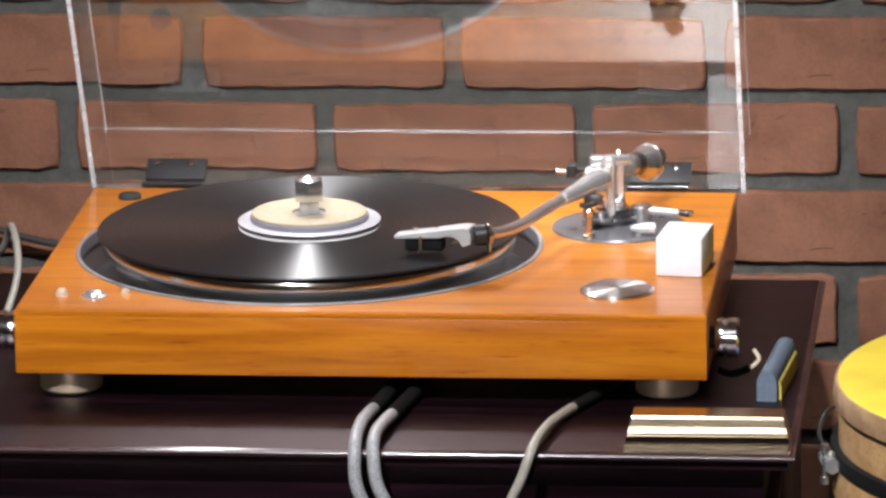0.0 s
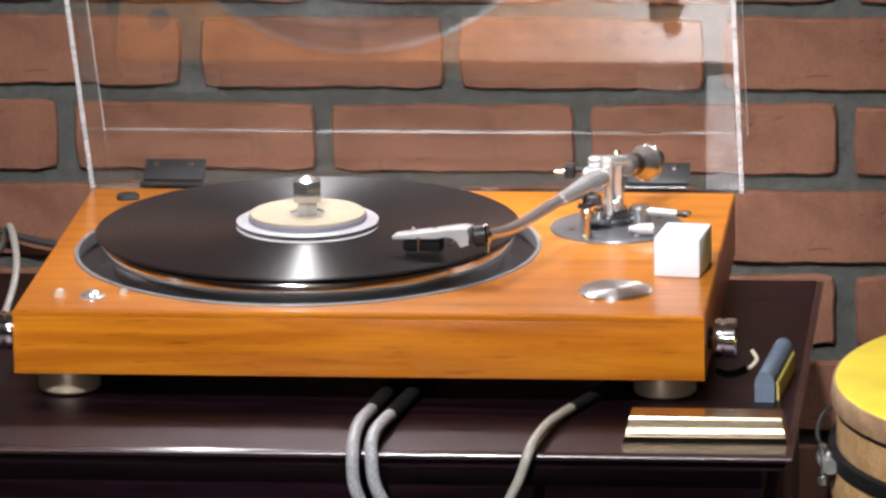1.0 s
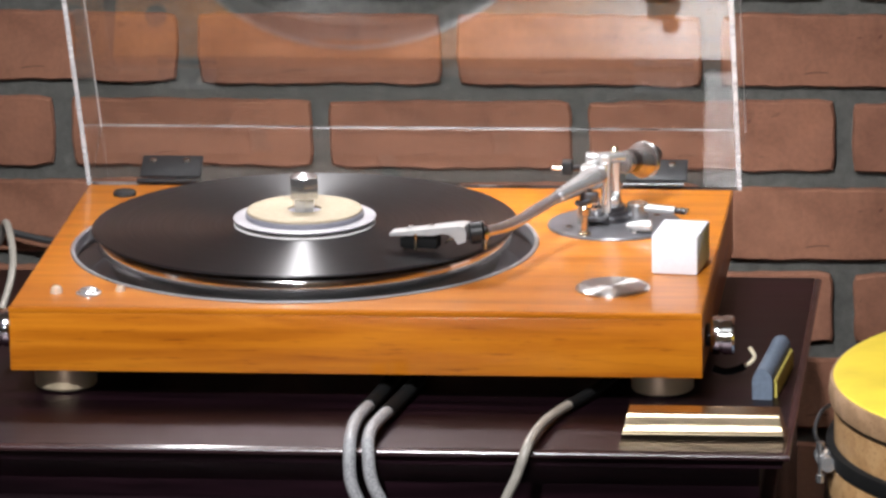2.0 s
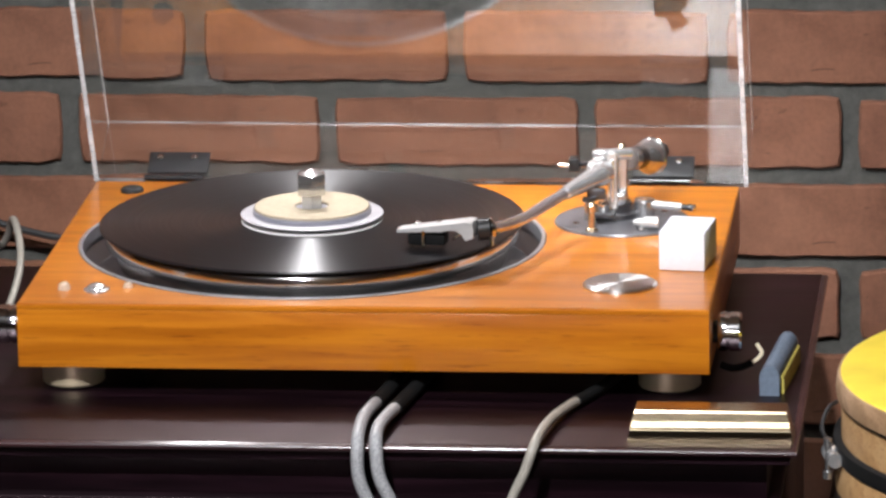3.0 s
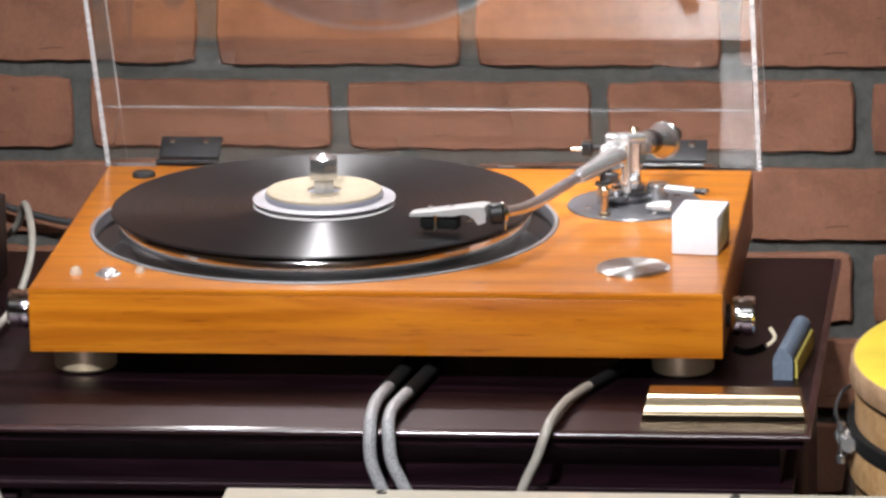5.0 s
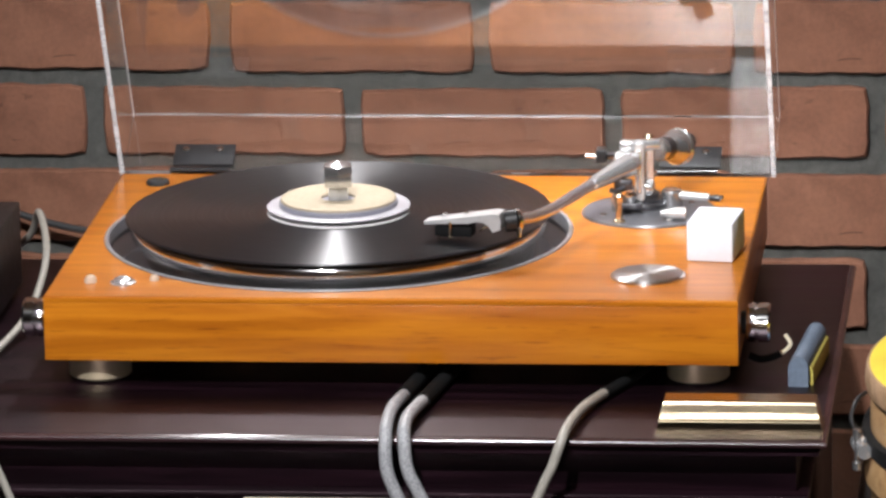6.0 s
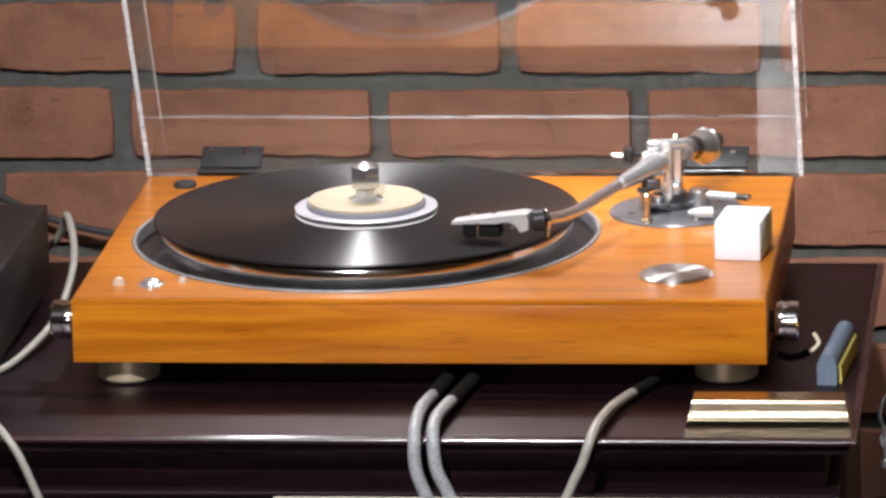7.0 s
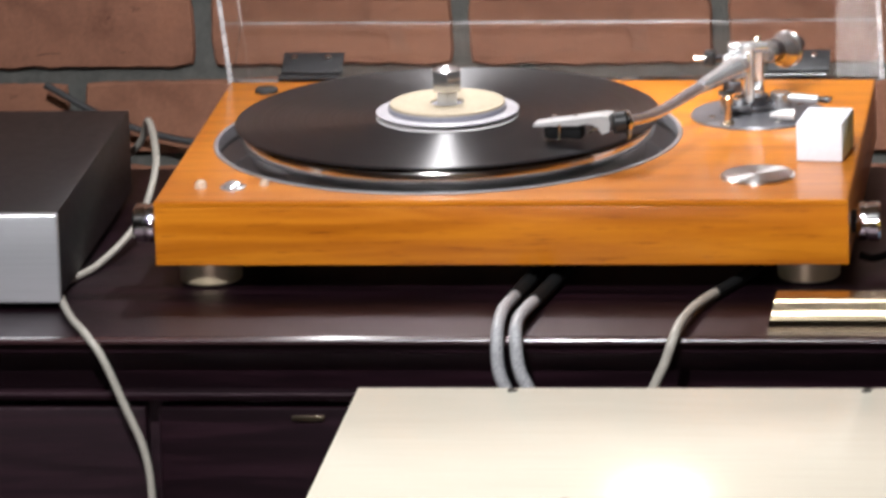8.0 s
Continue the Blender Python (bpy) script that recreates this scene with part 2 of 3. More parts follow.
def lone(name, bm, material, label, category, group="", kind="", smooth=True):
    return tagged(new(name, finish(name, bm, material, smooth)), label, category, group, kind)


def box_bm(x0, x1, y0, y1, z0, z1, bevel=0.0, seg=2):
    bm = bmesh.new()
    bmesh.ops.create_cube(bm, size=1)
    for v in bm.verts:
        v.co = Vector(((x0 + x1) / 2 + v.co.x * (x1 - x0), (y0 + y1) / 2 + v.co.y * (y1 - y0), (z0 + z1) / 2 + v.co.z * (z1 - z0)))
    if bevel:
        bmesh.ops.bevel(bm, geom=bm.edges[:], offset=bevel, segments=seg, profile=0.5, affect="EDGES")
    return bm


def lathe_bm(profile, x=0.0, y=0.0, z=0.0, seg=64, turn=None):
    """A solid of revolution about z from (radius, height) pairs; radius 0 closes an end."""
    bm = bmesh.new()
    rings = []
    for r, h in profile:
        if r < 1e-6:
            rings.append([bm.verts.new((0, 0, h))])
        else:
            rings.append([bm.verts.new((r * math.cos(2 * math.pi * i / seg), r * math.sin(2 * math.pi * i / seg), h)) for i in range(seg)])
    for a, b in zip(rings, rings[1:]):
        for i in range(seg):
            j = (i + 1) % seg
            f = [a[i % len(a)], a[j % len(a)], b[j % len(b)], b[i % len(b)]]
            f = [v for k, v in enumerate(f) if v not in f[:k]]
            if len(f) > 2:
                bm.faces.new(f)
    if turn is not None:
        bm.transform(turn)
    bmesh.ops.translate(bm, verts=bm.verts, vec=(x, y, z))
    return bm


def between_bm(a, b, profile, seg=40):
    """A lathe profile laid along the line from a to b: (radius, share of the length)."""
    a, b = Vector(a), Vector(b)
    d = b - a
    bm = lathe_bm([(r, s * d.length) for r, s in profile], seg=seg)
    bm.transform(Matrix.Translation(a) @ d.to_track_quat("Z", "Y").to_matrix().to_4x4())
    return bm


def smooth_line(points, steps=10):
    p = [Vector(q) for q in points]
    p = [2 * p[0] - p[1]] + p + [2 * p[-1] - p[-2]]
    out = []
    for i in range(1, len(p) - 2):
        for k in range(steps):
            t = k / steps
            a, b, c, d = p[i - 1], p[i], p[i + 1], p[i + 2]
            out.append(0.5 * (2 * b + (c - a) * t + (2 * a - 5 * b + 4 * c - d) * t * t + (3 * b - a - 3 * c + d) * t ** 3))
    out.append(p[-2])
    return out


def tube_bm(points, radius, seg=14, steps=10):
    line = smooth_line(points, steps)
    bm = bmesh.new()
    rings, side = [], Vector((0.31, 0.2, 0.93))
    for i, c in enumerate(line):
        d = (line[min(i + 1, len(line) - 1)] - line[max(i - 1, 0)]).normalized()
        side = (side - d * side.dot(d)).normalized()
        up = d.cross(side)
        rings.append([bm.verts.new(c + radius * (math.cos(2 * math.pi * k / seg) * side + math.sin(2 * math.pi * k / seg) * up)) for k in range(seg)])
    for a, b in zip(rings, rings[1:]):
        for k in range(seg):
            bm.faces.new((a[k], a[(k + 1) % seg], b[(k + 1) % seg], b[k]))
    bm.faces.new(rings[0])
    bm.faces.new(rings[-1])
    return bm


def profile_bm(profile, x0, x1, taper=0.0):
    """A (y, z) outline drawn along x; taper pulls the ends in towards the top."""
    top = max(z for _, z in profile)
    bm = bmesh.new()
    a = [bm.verts.new((x0 + taper * z / top, y, z)) for y, z in profile]
    b = [bm.verts.new((x1 - taper * z / top, y, z)) for y, z in profile]
    n = len(profile)
    for i in range(n):
        bm.faces.new((a[i], a[(i + 1) % n], b[(i + 1) % n], b[i]))
    bm.faces.new(a)
    bm.faces.new(b)
    return bm


# ---------------------------------------------------------------- the room
lone("floor", box_bm(-2.6, 2.6, -5.6, 0.72, -0.83, -0.78), FLOOR_WOOD, "dark brown wooden floor", "floor", kind="structure", smooth=False)
lone("ceiling", box_bm(-2.6, 2.6, -5.6, 0.72, 1.70, 1.75), CEILING_PAINT, "plain off-white ceiling", "ceiling", kind="structure", smooth=False)
lone("wall_west", box_bm(-2.6, -2.5, -5.5, 0.60, -0.78, 1.70), PLASTER, "plain warm white plaster wall", "wall", kind="structure", smooth=False)
lone("wall_east", box_bm(2.5, 2.6, -5.5, 0.60, -0.78, 1.70), PLASTER, "plain warm white plaster wall", "wall", kind="structure", smooth=False)
lone("wall_south", box_bm(-2.6, 2.6, -5.6, -5.5, -0.78, 1.70), PLASTER, "plain warm white plaster wall", "wall", kind="structure", smooth=False)
WALL_Y, COURSE, PITCH, BRICK_X, BRICK_Z = 0.5945, 0.0679, 0.2023, -0.0958, 0.0138
wall = lone("wall_north", box_bm(-2.5, 2.5, WALL_Y + 0.007, 0.72, -0.78, 1.70), MORTAR, "red brick wall with wide dark grey mortar joints", "wall", kind="structure", smooth=False)

# ---------------------------------------------------------------- the sideboard
TOP_X0, TOP_X1, TOP_Y0, TOP_Y1 = -1.25, 0.303, -0.115, 0.352
board = thing("sideboard", -0.5, 0.12, -0.78, "dark polished mahogany sideboard with a moulded top edge", "sideboard")


def edge_strip_bm(profile):
    """A moulding of (inset, height) points along the front and round the mitred corner to the back."""
    bm = bmesh.new()
    rows = [[bm.verts.new(p) for p in ((TOP_X0, TOP_Y0 + i, z), (TOP_X1 - i, TOP_Y0 + i, z), (TOP_X1 - i, TOP_Y1, z))] for i, z in profile]
    n = len(rows)
    for k in range(n):
        a, b = rows[k], rows[(k + 1) % n]
        for j in (0, 1):
            bm.faces.new((a[j], a[j + 1], b[j + 1], b[j]))
    bm.faces.new([r[0] for r in rows])
    bm.faces.new([r[2] for r in rows])
    return bm


part("tabletop", box_bm(TOP_X0, TOP_X1 - 0.0052, TOP_Y0 + 0.0052, TOP_Y1, -0.011, 0.0), MAHOGANY, board)
nosing = [(0.0050, -0.0052), (0.0050, -0.0002), (0.0040, -0.0006)] + [(0.0022 - 0.0022 * math.cos(math.pi * (k / 8 - 0.4)), -0.0026 + 0.0022 * math.sin(math.pi * (0.4 - k / 8))) for k in range(9)] + [(0.0035, -0.0052)]
part("edge_bead", edge_strip_bm(nosing), MAHOGANY_BEAD, board, "rounded front edge, its highlight painted lighter")
cove = [(0.0220, -0.0054), (0.0042, -0.0054), (0.0044, -0.0072), (0.0058, -0.0092), (0.0088, -0.0110), (0.0130, -0.0121), (0.0185, -0.0126), (0.0188, -0.0146), (0.0220, -0.0146)]
part("edge_moulding", edge_strip_bm(cove), MAHOGANY, board)
part("frieze", box_bm(TOP_X0 + 0.02, TOP_X1 - 0.021, TOP_Y0 + 0.021, TOP_Y1 - 0.01, -0.040, -0.0148, 0.001), MAHOGANY, board)
part("lower_moulding", box_bm(TOP_X0 + 0.012, TOP_X1 - 0.012, TOP_Y0 + 0.010, TOP_Y1 - 0.006, -0.046, -0.0402, 0.002), MAHOGANY, board)
part("carcass", box_bm(TOP_X0 + 0.02, TOP_X1 - 0.018, TOP_Y0 + 0.03, TOP_Y1 - 0.01, -0.74, -0.0462, 0.002), MAHOGANY, board)
for i in range(3):
    x = TOP_X0 + 0.03 + i * 0.4985
    door = part("door", box_bm(x, x + 0.49, TOP_Y0 + 0.014, TOP_Y0 + 0.0298, -0.72, -0.052, 0.002), MAHOGANY, board)
    part("hinge", box_bm(x + 0.091, x + 0.113, TOP_Y0 + 0.0115, TOP_Y0 + 0.0139, -0.0605, -0.0570, 0.0005), NICKEL, door, "small metal fitting")
for x, y in ((TOP_X0 + 0.06, -0.06), (TOP_X1 - 0.06, -0.06), (TOP_X0 + 0.06, 0.29), (TOP_X1 - 0.06, 0.29)):
    part("foot", lathe_bm([(0, 0), (0.02, 0), (0.028, 0.04), (0, 0.04)], x, y, -0.78, 24), MAHOGANY, board)

# ---------------------------------------------------------------- the turntable
PX0, PX1, PD, PT, PB = -0.2378, 0.2381, 0.354, 0.0654, 0.020
RY = 0.181
CX, CY = -0.0556, 0.183
deck_player = thing("turntable", 0.0, 0.174, 0.0, "turntable with an orange walnut plinth and a raised clear lid", "turntable")


def deck_bm():
    """The top board: a rectangle with a round hole for the platter, chamfered outside."""
    bm = bmesh.new()
    c = 0.0012
    outer = [bm.verts.new(p) for p in ((PX0 + c, c, PT), (PX1 - c, c, PT), (PX1 - c, PD - c, PT), (PX0 + c, PD - c, PT))]
    rim = [bm.verts.new(p) for p in ((PX0, 0, PT - c), (PX1, 0, PT - c), (PX1, PD, PT - c), (PX0, PD, PT - c))]
    low = [bm.verts.new((v.co.x, v.co.y, PT - 0.004)) for v in rim]
    n = 128
    hole = [bm.verts.new((CX + 0.1645 * math.cos(2 * math.pi * i / n), RY + 0.1645 * math.sin(2 * math.pi * i / n), PT)) for i in range(n)]
    deep = [bm.verts.new((v.co.x, v.co.y, PT - 0.004)) for v in hole]
    edges = [bm.edges.new((outer[i], outer[(i + 1) % 4])) for i in range(4)] + [bm.edges.new((hole[i], hole[(i + 1) % n])) for i in range(n)]
    bmesh.ops.triangle_fill(bm, use_beauty=True, edges=edges)
    for a, b in ((outer, rim), (rim, low), (hole, deep)):
        for i in range(len(a)):
            j = (i + 1) % len(a)
            bm.faces.new((a[i], a[j], b[j], b[i]))
    return bm


part("deck", deck_bm(), WALNUT, deck_player, "glossy orange walnut veneer top board")
part("front_panel", box_bm(PX0, PX1, 0.0, 0.016, PB, PT - 0.0042, 0.0008), WALNUT, deck_player)
part("side_panel", box_bm(PX0, PX0 + 0.016, 0.0162, PD - 0.0162, PB, PT - 0.0042, 0.0006), WALNUT_SIDE, deck_player)
part("side_panel", box_bm(PX1 - 0.016, PX1, 0.0162, PD - 0.0162, PB, PT - 0.0042, 0.0006), WALNUT_SIDE, deck_player)
part("back_panel", box_bm(PX0, PX1, PD - 0.016, PD, PB, PT - 0.0042, 0.0006), WALNUT, deck_player)
part("base_panel", box_bm(PX0 + 0.0165, PX1 - 0.0165, 0.0165, PD - 0.0165, PB + 0.001, PB + 0.006), BLACK_PLASTIC, deck_player)
part("platter_well", lathe_bm([(0, PT - 0.022), (0.1560, PT - 0.022), (0.1640, PT - 0.012), (0.1640, PT - 0.0005)], CX, RY, 0, 128), WELL_METAL, deck_player, "dark polished metal sunken well")
part("trim_ring", lathe_bm([(0.1628, PT - 0.008), (0.1628, PT + 0.0006), (0.1634, PT + 0.0012), (0.1655, PT + 0.0012), (0.1663, PT + 0.0004), (0.1628, PT + 0.0002)], CX, RY, 0, 160), RING_METAL, deck_player, "thin silver trim ring")
platter = part("platter", lathe_bm([(0, PT - 0.018), (0.1395, PT - 0.018), (0.1395, 0.0672), (0.1462, 0.0676), (0.1468, 0.0682), (0.1468, 0.0740), (0.1465, 0.0750), (0.1458, 0.0759), (0.1448, 0.0766), (0.1435, 0.0771), (0.1420, 0.0772), (0, 0.0772)], CX, CY, 0, 160), ALU_TURNED, deck_player, "turned aluminium platter")
part("platter_mat", lathe_bm([(0, 0.0774), (0.1415, 0.0774), (0.1415, 0.0786), (0, 0.0786)], CX, CY, 0, 96), BLACK_RUBBER, platter, "black rubber mat")
part("spindle", lathe_bm([(0, 0.0787), (0.0035, 0.0787), (0.0035, 0.092), (0.002, 0.094), (0, 0.094)], CX, CY, 0, 24), CHROME, platter)
for x, y in ((-0.205, 0.034), (0.208, 0.040), (-0.205, 0.312), (0.208, 0.312)):
    foot = part("foot", lathe_bm([(0, 0.0016), (0.0205, 0.0016), (0.0216, 0.003), (0.0216, 0.0185), (0.0222, 0.0198), (0, 0.0198)], x, y, 0, 64), FOOT_METAL, deck_player, "turned champagne metal foot")
    part("pad", lathe_bm([(0, 0.0), (0.0185, 0.0), (0.0185, 0.0014), (0, 0.0014)], x, y, 0, 32), BLACK_RUBBER, foot)
part("speed_disc", lathe_bm([(0, 0.0024), (0.024, 0.0024), (0.0257, 0.0012), (0.0257, 0)], 0.1724, 0.0650, PT, 96), ALU_DISC, deck_player, "flat turned aluminium control disc")
part("indicator_lamp", lathe_bm([(0.0046, 0), (0.0044, 0.002), (0.0034, 0.0042), (0.0014, 0.0054), (0, 0.0056)], -0.2107, 0.0385, PT, 24), LENS, deck_player)
part("push_button", lathe_bm([(0.0092, 0), (0.0090, 0.0012), (0.0068, 0.0018), (0.0060, 0.0034), (0.0030, 0.0048), (0, 0.005)], -0.1878, 0.0365, PT, 40), SILVER, deck_player, "domed chrome push button")
part("indicator_lamp", lathe_bm([(0.0036, 0), (0.0034, 0.0018), (0.0022, 0.0036), (0, 0.0042)], -0.1672, 0.0455, PT, 24), LENS, deck_player)
part("rubber_stop", lathe_bm([(0.0085, 0), (0.0085, 0.0022), (0.0074, 0.0034), (0, 0.0036)], -0.2062, 0.3215, PT, 32), BLACK_RUBBER, deck_player, "round black rubber stop")
quarter = Matrix.Rotation(radians(90), 4, "Y")
for s, x in ((1, PX1), (-1, PX0)):
    turn = quarter if s > 0 else quarter.inverted()
    knob = part("side_knob", lathe_bm([(0, 0.004), (0.0128, 0.004), (0.0135, 0.0055), (0.0135, 0.0095), (0.0122, 0.0102), (0.0122, 0.0112), (0.0135, 0.0119), (0.0135, 0.0185), (0.0122, 0.020), (0, 0.020)], x, 0.038, 0.0405, 48, turn), CHROME, deck_player, "ribbed chrome side knob")
    part("collar", lathe_bm([(0.008, 0.0), (0.008, 0.0042), (0, 0.0042)], x, 0.038, 0.0405, 24, turn), BLACK_PLASTIC, knob)
part("plug_lead", tube_bm([(0.2420, 0.0560, 0.0120), (0.2500, 0.0545, 0.0100), (0.2580, 0.0545, 0.0115), (0.2638, 0.0549, 0.0142)], 0.0026, 10), RUBBER_AND_SHADE, deck_player, "short black lead under the knob")
part("wire_hook", tube_bm([(0.2640, 0.0550, 0.0145), (0.2672, 0.0540, 0.0165), (0.2705, 0.0530, 0.0215), (0.2670, 0.0530, 0.0280)], 0.0014, 8), CREAM_WIRE, deck_player, "bent cream wire end")

# lid: clear acrylic box, hinged open and leaning forward
LID = pose(0.0015, 0.3640, 0.0625, 29)
LH, LL, LW, LT = 0.0665, 0.372, 0.2425, 0.0034


def lid_bm(x0, x1, y0, y1, z0, z1, dull=False):
    """A thin sheet whose narrow sides carry the frosted edge material."""
    bm = box_bm(x0, x1, y0, y1, z0, z1)
    spans = (x1 - x0, y1 - y0, z1 - z0)
    thin = spans.index(min(spans))
    for f in bm.faces:
        f.material_index = 0 if abs(f.normal[thin]) > 0.9 else (2 if dull or f.normal.y < -0.9 else 0 if thin == 0 and f.normal.z < -0.9 else 1)
    bm.transform(LID)
    return bm


lid = part("dust_cover", lid_bm(-LW, LW, LH - LT, LH, 0.0, LL), [ACRYLIC, ACRYLIC_EDGE, GLUED_EDGE], deck_player, "raised clear acrylic lid with bright edges", smooth=False)
sheets = [lid]
for s in (-1, 1):
    a, b = sorted((s * LW, s * (LW - LT)))
    sheets.append(part("side_sheet", lid_bm(a, b, 0.0, LH - LT - 0.0003, 0.0, LL), [ACRYLIC_SIDE, ACRYLIC_EDGE, GLUED_EDGE], lid, smooth=False))
sheets.append(part("back_sheet", lid_bm(-LW + LT + 0.0003, LW - LT - 0.0003, 0.0, LH - LT - 0.0003, 0.0, LT, True), [ACRYLIC, ACRYLIC_EDGE, GLUED_EDGE], lid, smooth=False))
sheets.append(part("front_sheet", lid_bm(-LW + LT + 0.0003, LW - LT - 0.0003, 0.0, LH - LT - 0.0003, LL - LT, LL), [ACRYLIC, ACRYLIC_EDGE, GLUED_EDGE], lid, smooth=False))
for o in sheets:
    o.visible_shadow = False
for x in (-0.1805, 0.1795):
    bm = box_bm(x - 0.0225, x + 0.0225, 0.004, 0.0265, 0.0036, 0.0062, 0.0008)
    bm.transform(LID)
    hinge = part("hinge", bm, BLACK_STEEL, deck_player, "black steel hinge plate")
    part("hinge_barrel", between_bm((x - 0.0222, 0.3585, 0.0672), (x + 0.0222, 0.3585, 0.0672), [(0, 0), (0.0022, 0), (0.0022, 1), (0, 1)], 16), BLACK_GLOSS, hinge)
    for dx in (-0.0125, 0.0125):
        bm = lathe_bm([(0.0028, 0), (0.0026, 0.0014), (0.001, 0.002), (0, 0.002)], x + dx - 0.0015, 0.0195, 0.0062, 16)
        bm.transform(LID)
        part("screw", bm, CHROME, hinge)

# tonearm
part("arm_plate", lathe_bm([(0, 0.0018), (0.0475, 0.0018), (0.0485, 0.0008), (0.0485, 0)], 0.160, 0.2455, PT, 96), PLATE_METAL, deck_player, "round dark silver tonearm base plate")
ARM = (0.1510, 0.2500, 0.1030)
arm = part("tonearm", tube_bm([ARM, (0.1460, 0.2370, 0.1022), (0.1372, 0.2250, 0.0995), (0.1222, 0.2060, 0.0950), (0.1095, 0.1800, 0.0922), (0.1000, 0.1480, 0.0920), (0.0905, 0.1215, 0.0932), (0.0806, 0.1020, 0.0955)], 0.0041, 20), ARM_CHROME, deck_player, "curved polished steel tonearm tube")
part("pivot_base", lathe_bm([(0.0175, 0.0018), (0.0172, 0.0050), (0.0150, 0.0066), (0.0150, 0.0085), (0.0120, 0.0092), (0.0120, 0.0120), (0, 0.0120)], 0.1545, 0.257, PT, 56), DARK_STEEL, deck_player, "dark turned pivot base")


def post_bm(x, y, wide, deep, z0, z1, r):
    """An upright yoke arm: flat sides, rounded foot and a rounded top, slightly waisted."""
    bm = bmesh.new()
    n, rows = 10, []
    outline = [(wide / 2 * math.cos(math.pi * k / n), z1 - r + r * math.sin(math.pi * k / n)) for k in range(n + 1)]
    outline += [(-wide * 0.40, (z0 + z1) / 2)] + [(wide * 0.5 * math.cos(math.pi + math.pi * k / n), z0 + r + r * math.sin(math.pi + math.pi * k / n)) for k in range(n + 1)] + [(wide * 0.40, (z0 + z1) / 2)]
    for dy, s in ((-deep / 2, 0.82), (-deep / 2 + 0.0012, 1.0), (deep / 2 - 0.0012, 1.0), (deep / 2, 0.82)):
        rows.append([bm.verts.new((x + s * u, y + dy, v if s == 1 else v + (0.0009 if v < (z0 + z1) / 2 else -0.0009))) for u, v in outline])
    m = len(outline)
    for a, b in zip(rows, rows[1:]):
        for k in range(m):
            bm.faces.new((a[k], a[(k + 1) % m], b[(k + 1) % m], b[k]))
    bm.faces.new(rows[0])
    bm.faces.new(rows[-1])
    return bm


part("pivot_post", post_bm(0.1535, 0.2450, 0.0078, 0.0050, 0.0735, 0.1165, 0.0030), ALU_SATIN, arm, "flat satin silver bearing post")
part("post_rib", between_bm((0.1535, 0.2420, 0.0800), (0.1535, 0.2420, 0.1120), [(0, 0), (0.0016, 0.02), (0.0019, 0.5), (0.0016, 0.98), (0, 1)], 14), SILVER, arm)
part("pivot_post", post_bm(0.1590, 0.2600, 0.0095, 0.0050, 0.0735, 0.1150, 0.0030), STEEL, arm)
part("yoke_bridge", box_bm(0.1500, 0.1630, 0.2476, 0.2574, 0.0768, 0.0850, 0.0018, 3), STEEL, arm)
part("bearing_cap", box_bm(0.1385, 0.1500, 0.2480, 0.2575, 0.1088, 0.1165, 0.0020, 3), SILVER, arm)
part("bearing_tube", between_bm((0.1495, 0.252, 0.1130), (0.1668, 0.256, 0.1128), [(0, 0), (0.0036, 0), (0.0042, 0.05), (0.0042, 0.94), (0.0037, 1), (0, 1)]), SILVER, arm)
part("bearing_block", box_bm(0.1352, 0.1468, 0.2420, 0.2580, 0.0985, 0.1080, 0.0030, 3), ALU_SATIN, arm)
part("finial", lathe_bm([(0.0030, 0), (0.0036, 0.002), (0.0026, 0.0042), (0, 0.005)], 0.1590, 0.2600, 0.1152, 20), NICKEL, arm)
part("arm_socket", between_bm((0.1490, 0.2440, 0.1024), (0.1225, 0.2065, 0.0952), [(0, 0), (0.0078, 0), (0.0086, 0.06), (0.0084, 0.20), (0.0066, 0.50), (0.0047, 1), (0, 1)]), SILVER, arm, "tapered silver arm socket")
part("counterweight", between_bm((0.1640, 0.2740, 0.1046), (0.1772, 0.3030, 0.1000), [(0, 0), (0.0074, 0), (0.0080, 0.03), (0.0080, 0.50), (0.0092, 0.56), (0.0118, 0.78), (0.0124, 0.90), (0.0130, 0.92), (0.0132, 0.98), (0.0126, 1), (0, 1)], 56), STEEL, arm, "flared silver counterweight")
part("weight_scale", between_bm((0.1664, 0.2793, 0.1038), (0.1703, 0.2879, 0.1024), [(0.0081, 0), (0.0083, 0.08), (0.0083, 0.92), (0.0081, 1)], 48), DARK_STEEL, arm)
part("weight_ring", between_bm((0.1763, 0.3010, 0.1003), (0.1771, 0.3028, 0.1000), [(0.0131, 0), (0.0136, 0.2), (0.0136, 0.8), (0.0131, 1)], 56), CHROME, arm, "bright chrome rim")
part("weight_shaft", between_bm((0.1774, 0.3034, 0.1000), (0.1838, 0.3175, 0.1010), [(0, 0), (0.0050, 0), (0.0062, 0.2), (0.0066, 0.90), (0.0060, 1), (0, 1)], 32), BLACK_RUBBER, arm, "black rubber weight end")
part("bias_rod", between_bm((0.1130, 0.2690, 0.1012), (0.1212, 0.2690, 0.1008), [(0, 0), (0.0015, 0), (0.0015, 1), (0, 1)], 12), CHROME, arm)
part("bias_block", box_bm(0.1205, 0.1282, 0.263, 0.275, 0.0968, 0.1066, 0.0012), BLACK_PLASTIC, arm)
part("bias_arm", between_bm((0.127, 0.269, 0.1015), (0.1405, 0.258, 0.104), [(0, 0), (0.0022, 0), (0.0022, 1), (0, 1)], 12), DARK_STEEL, arm)
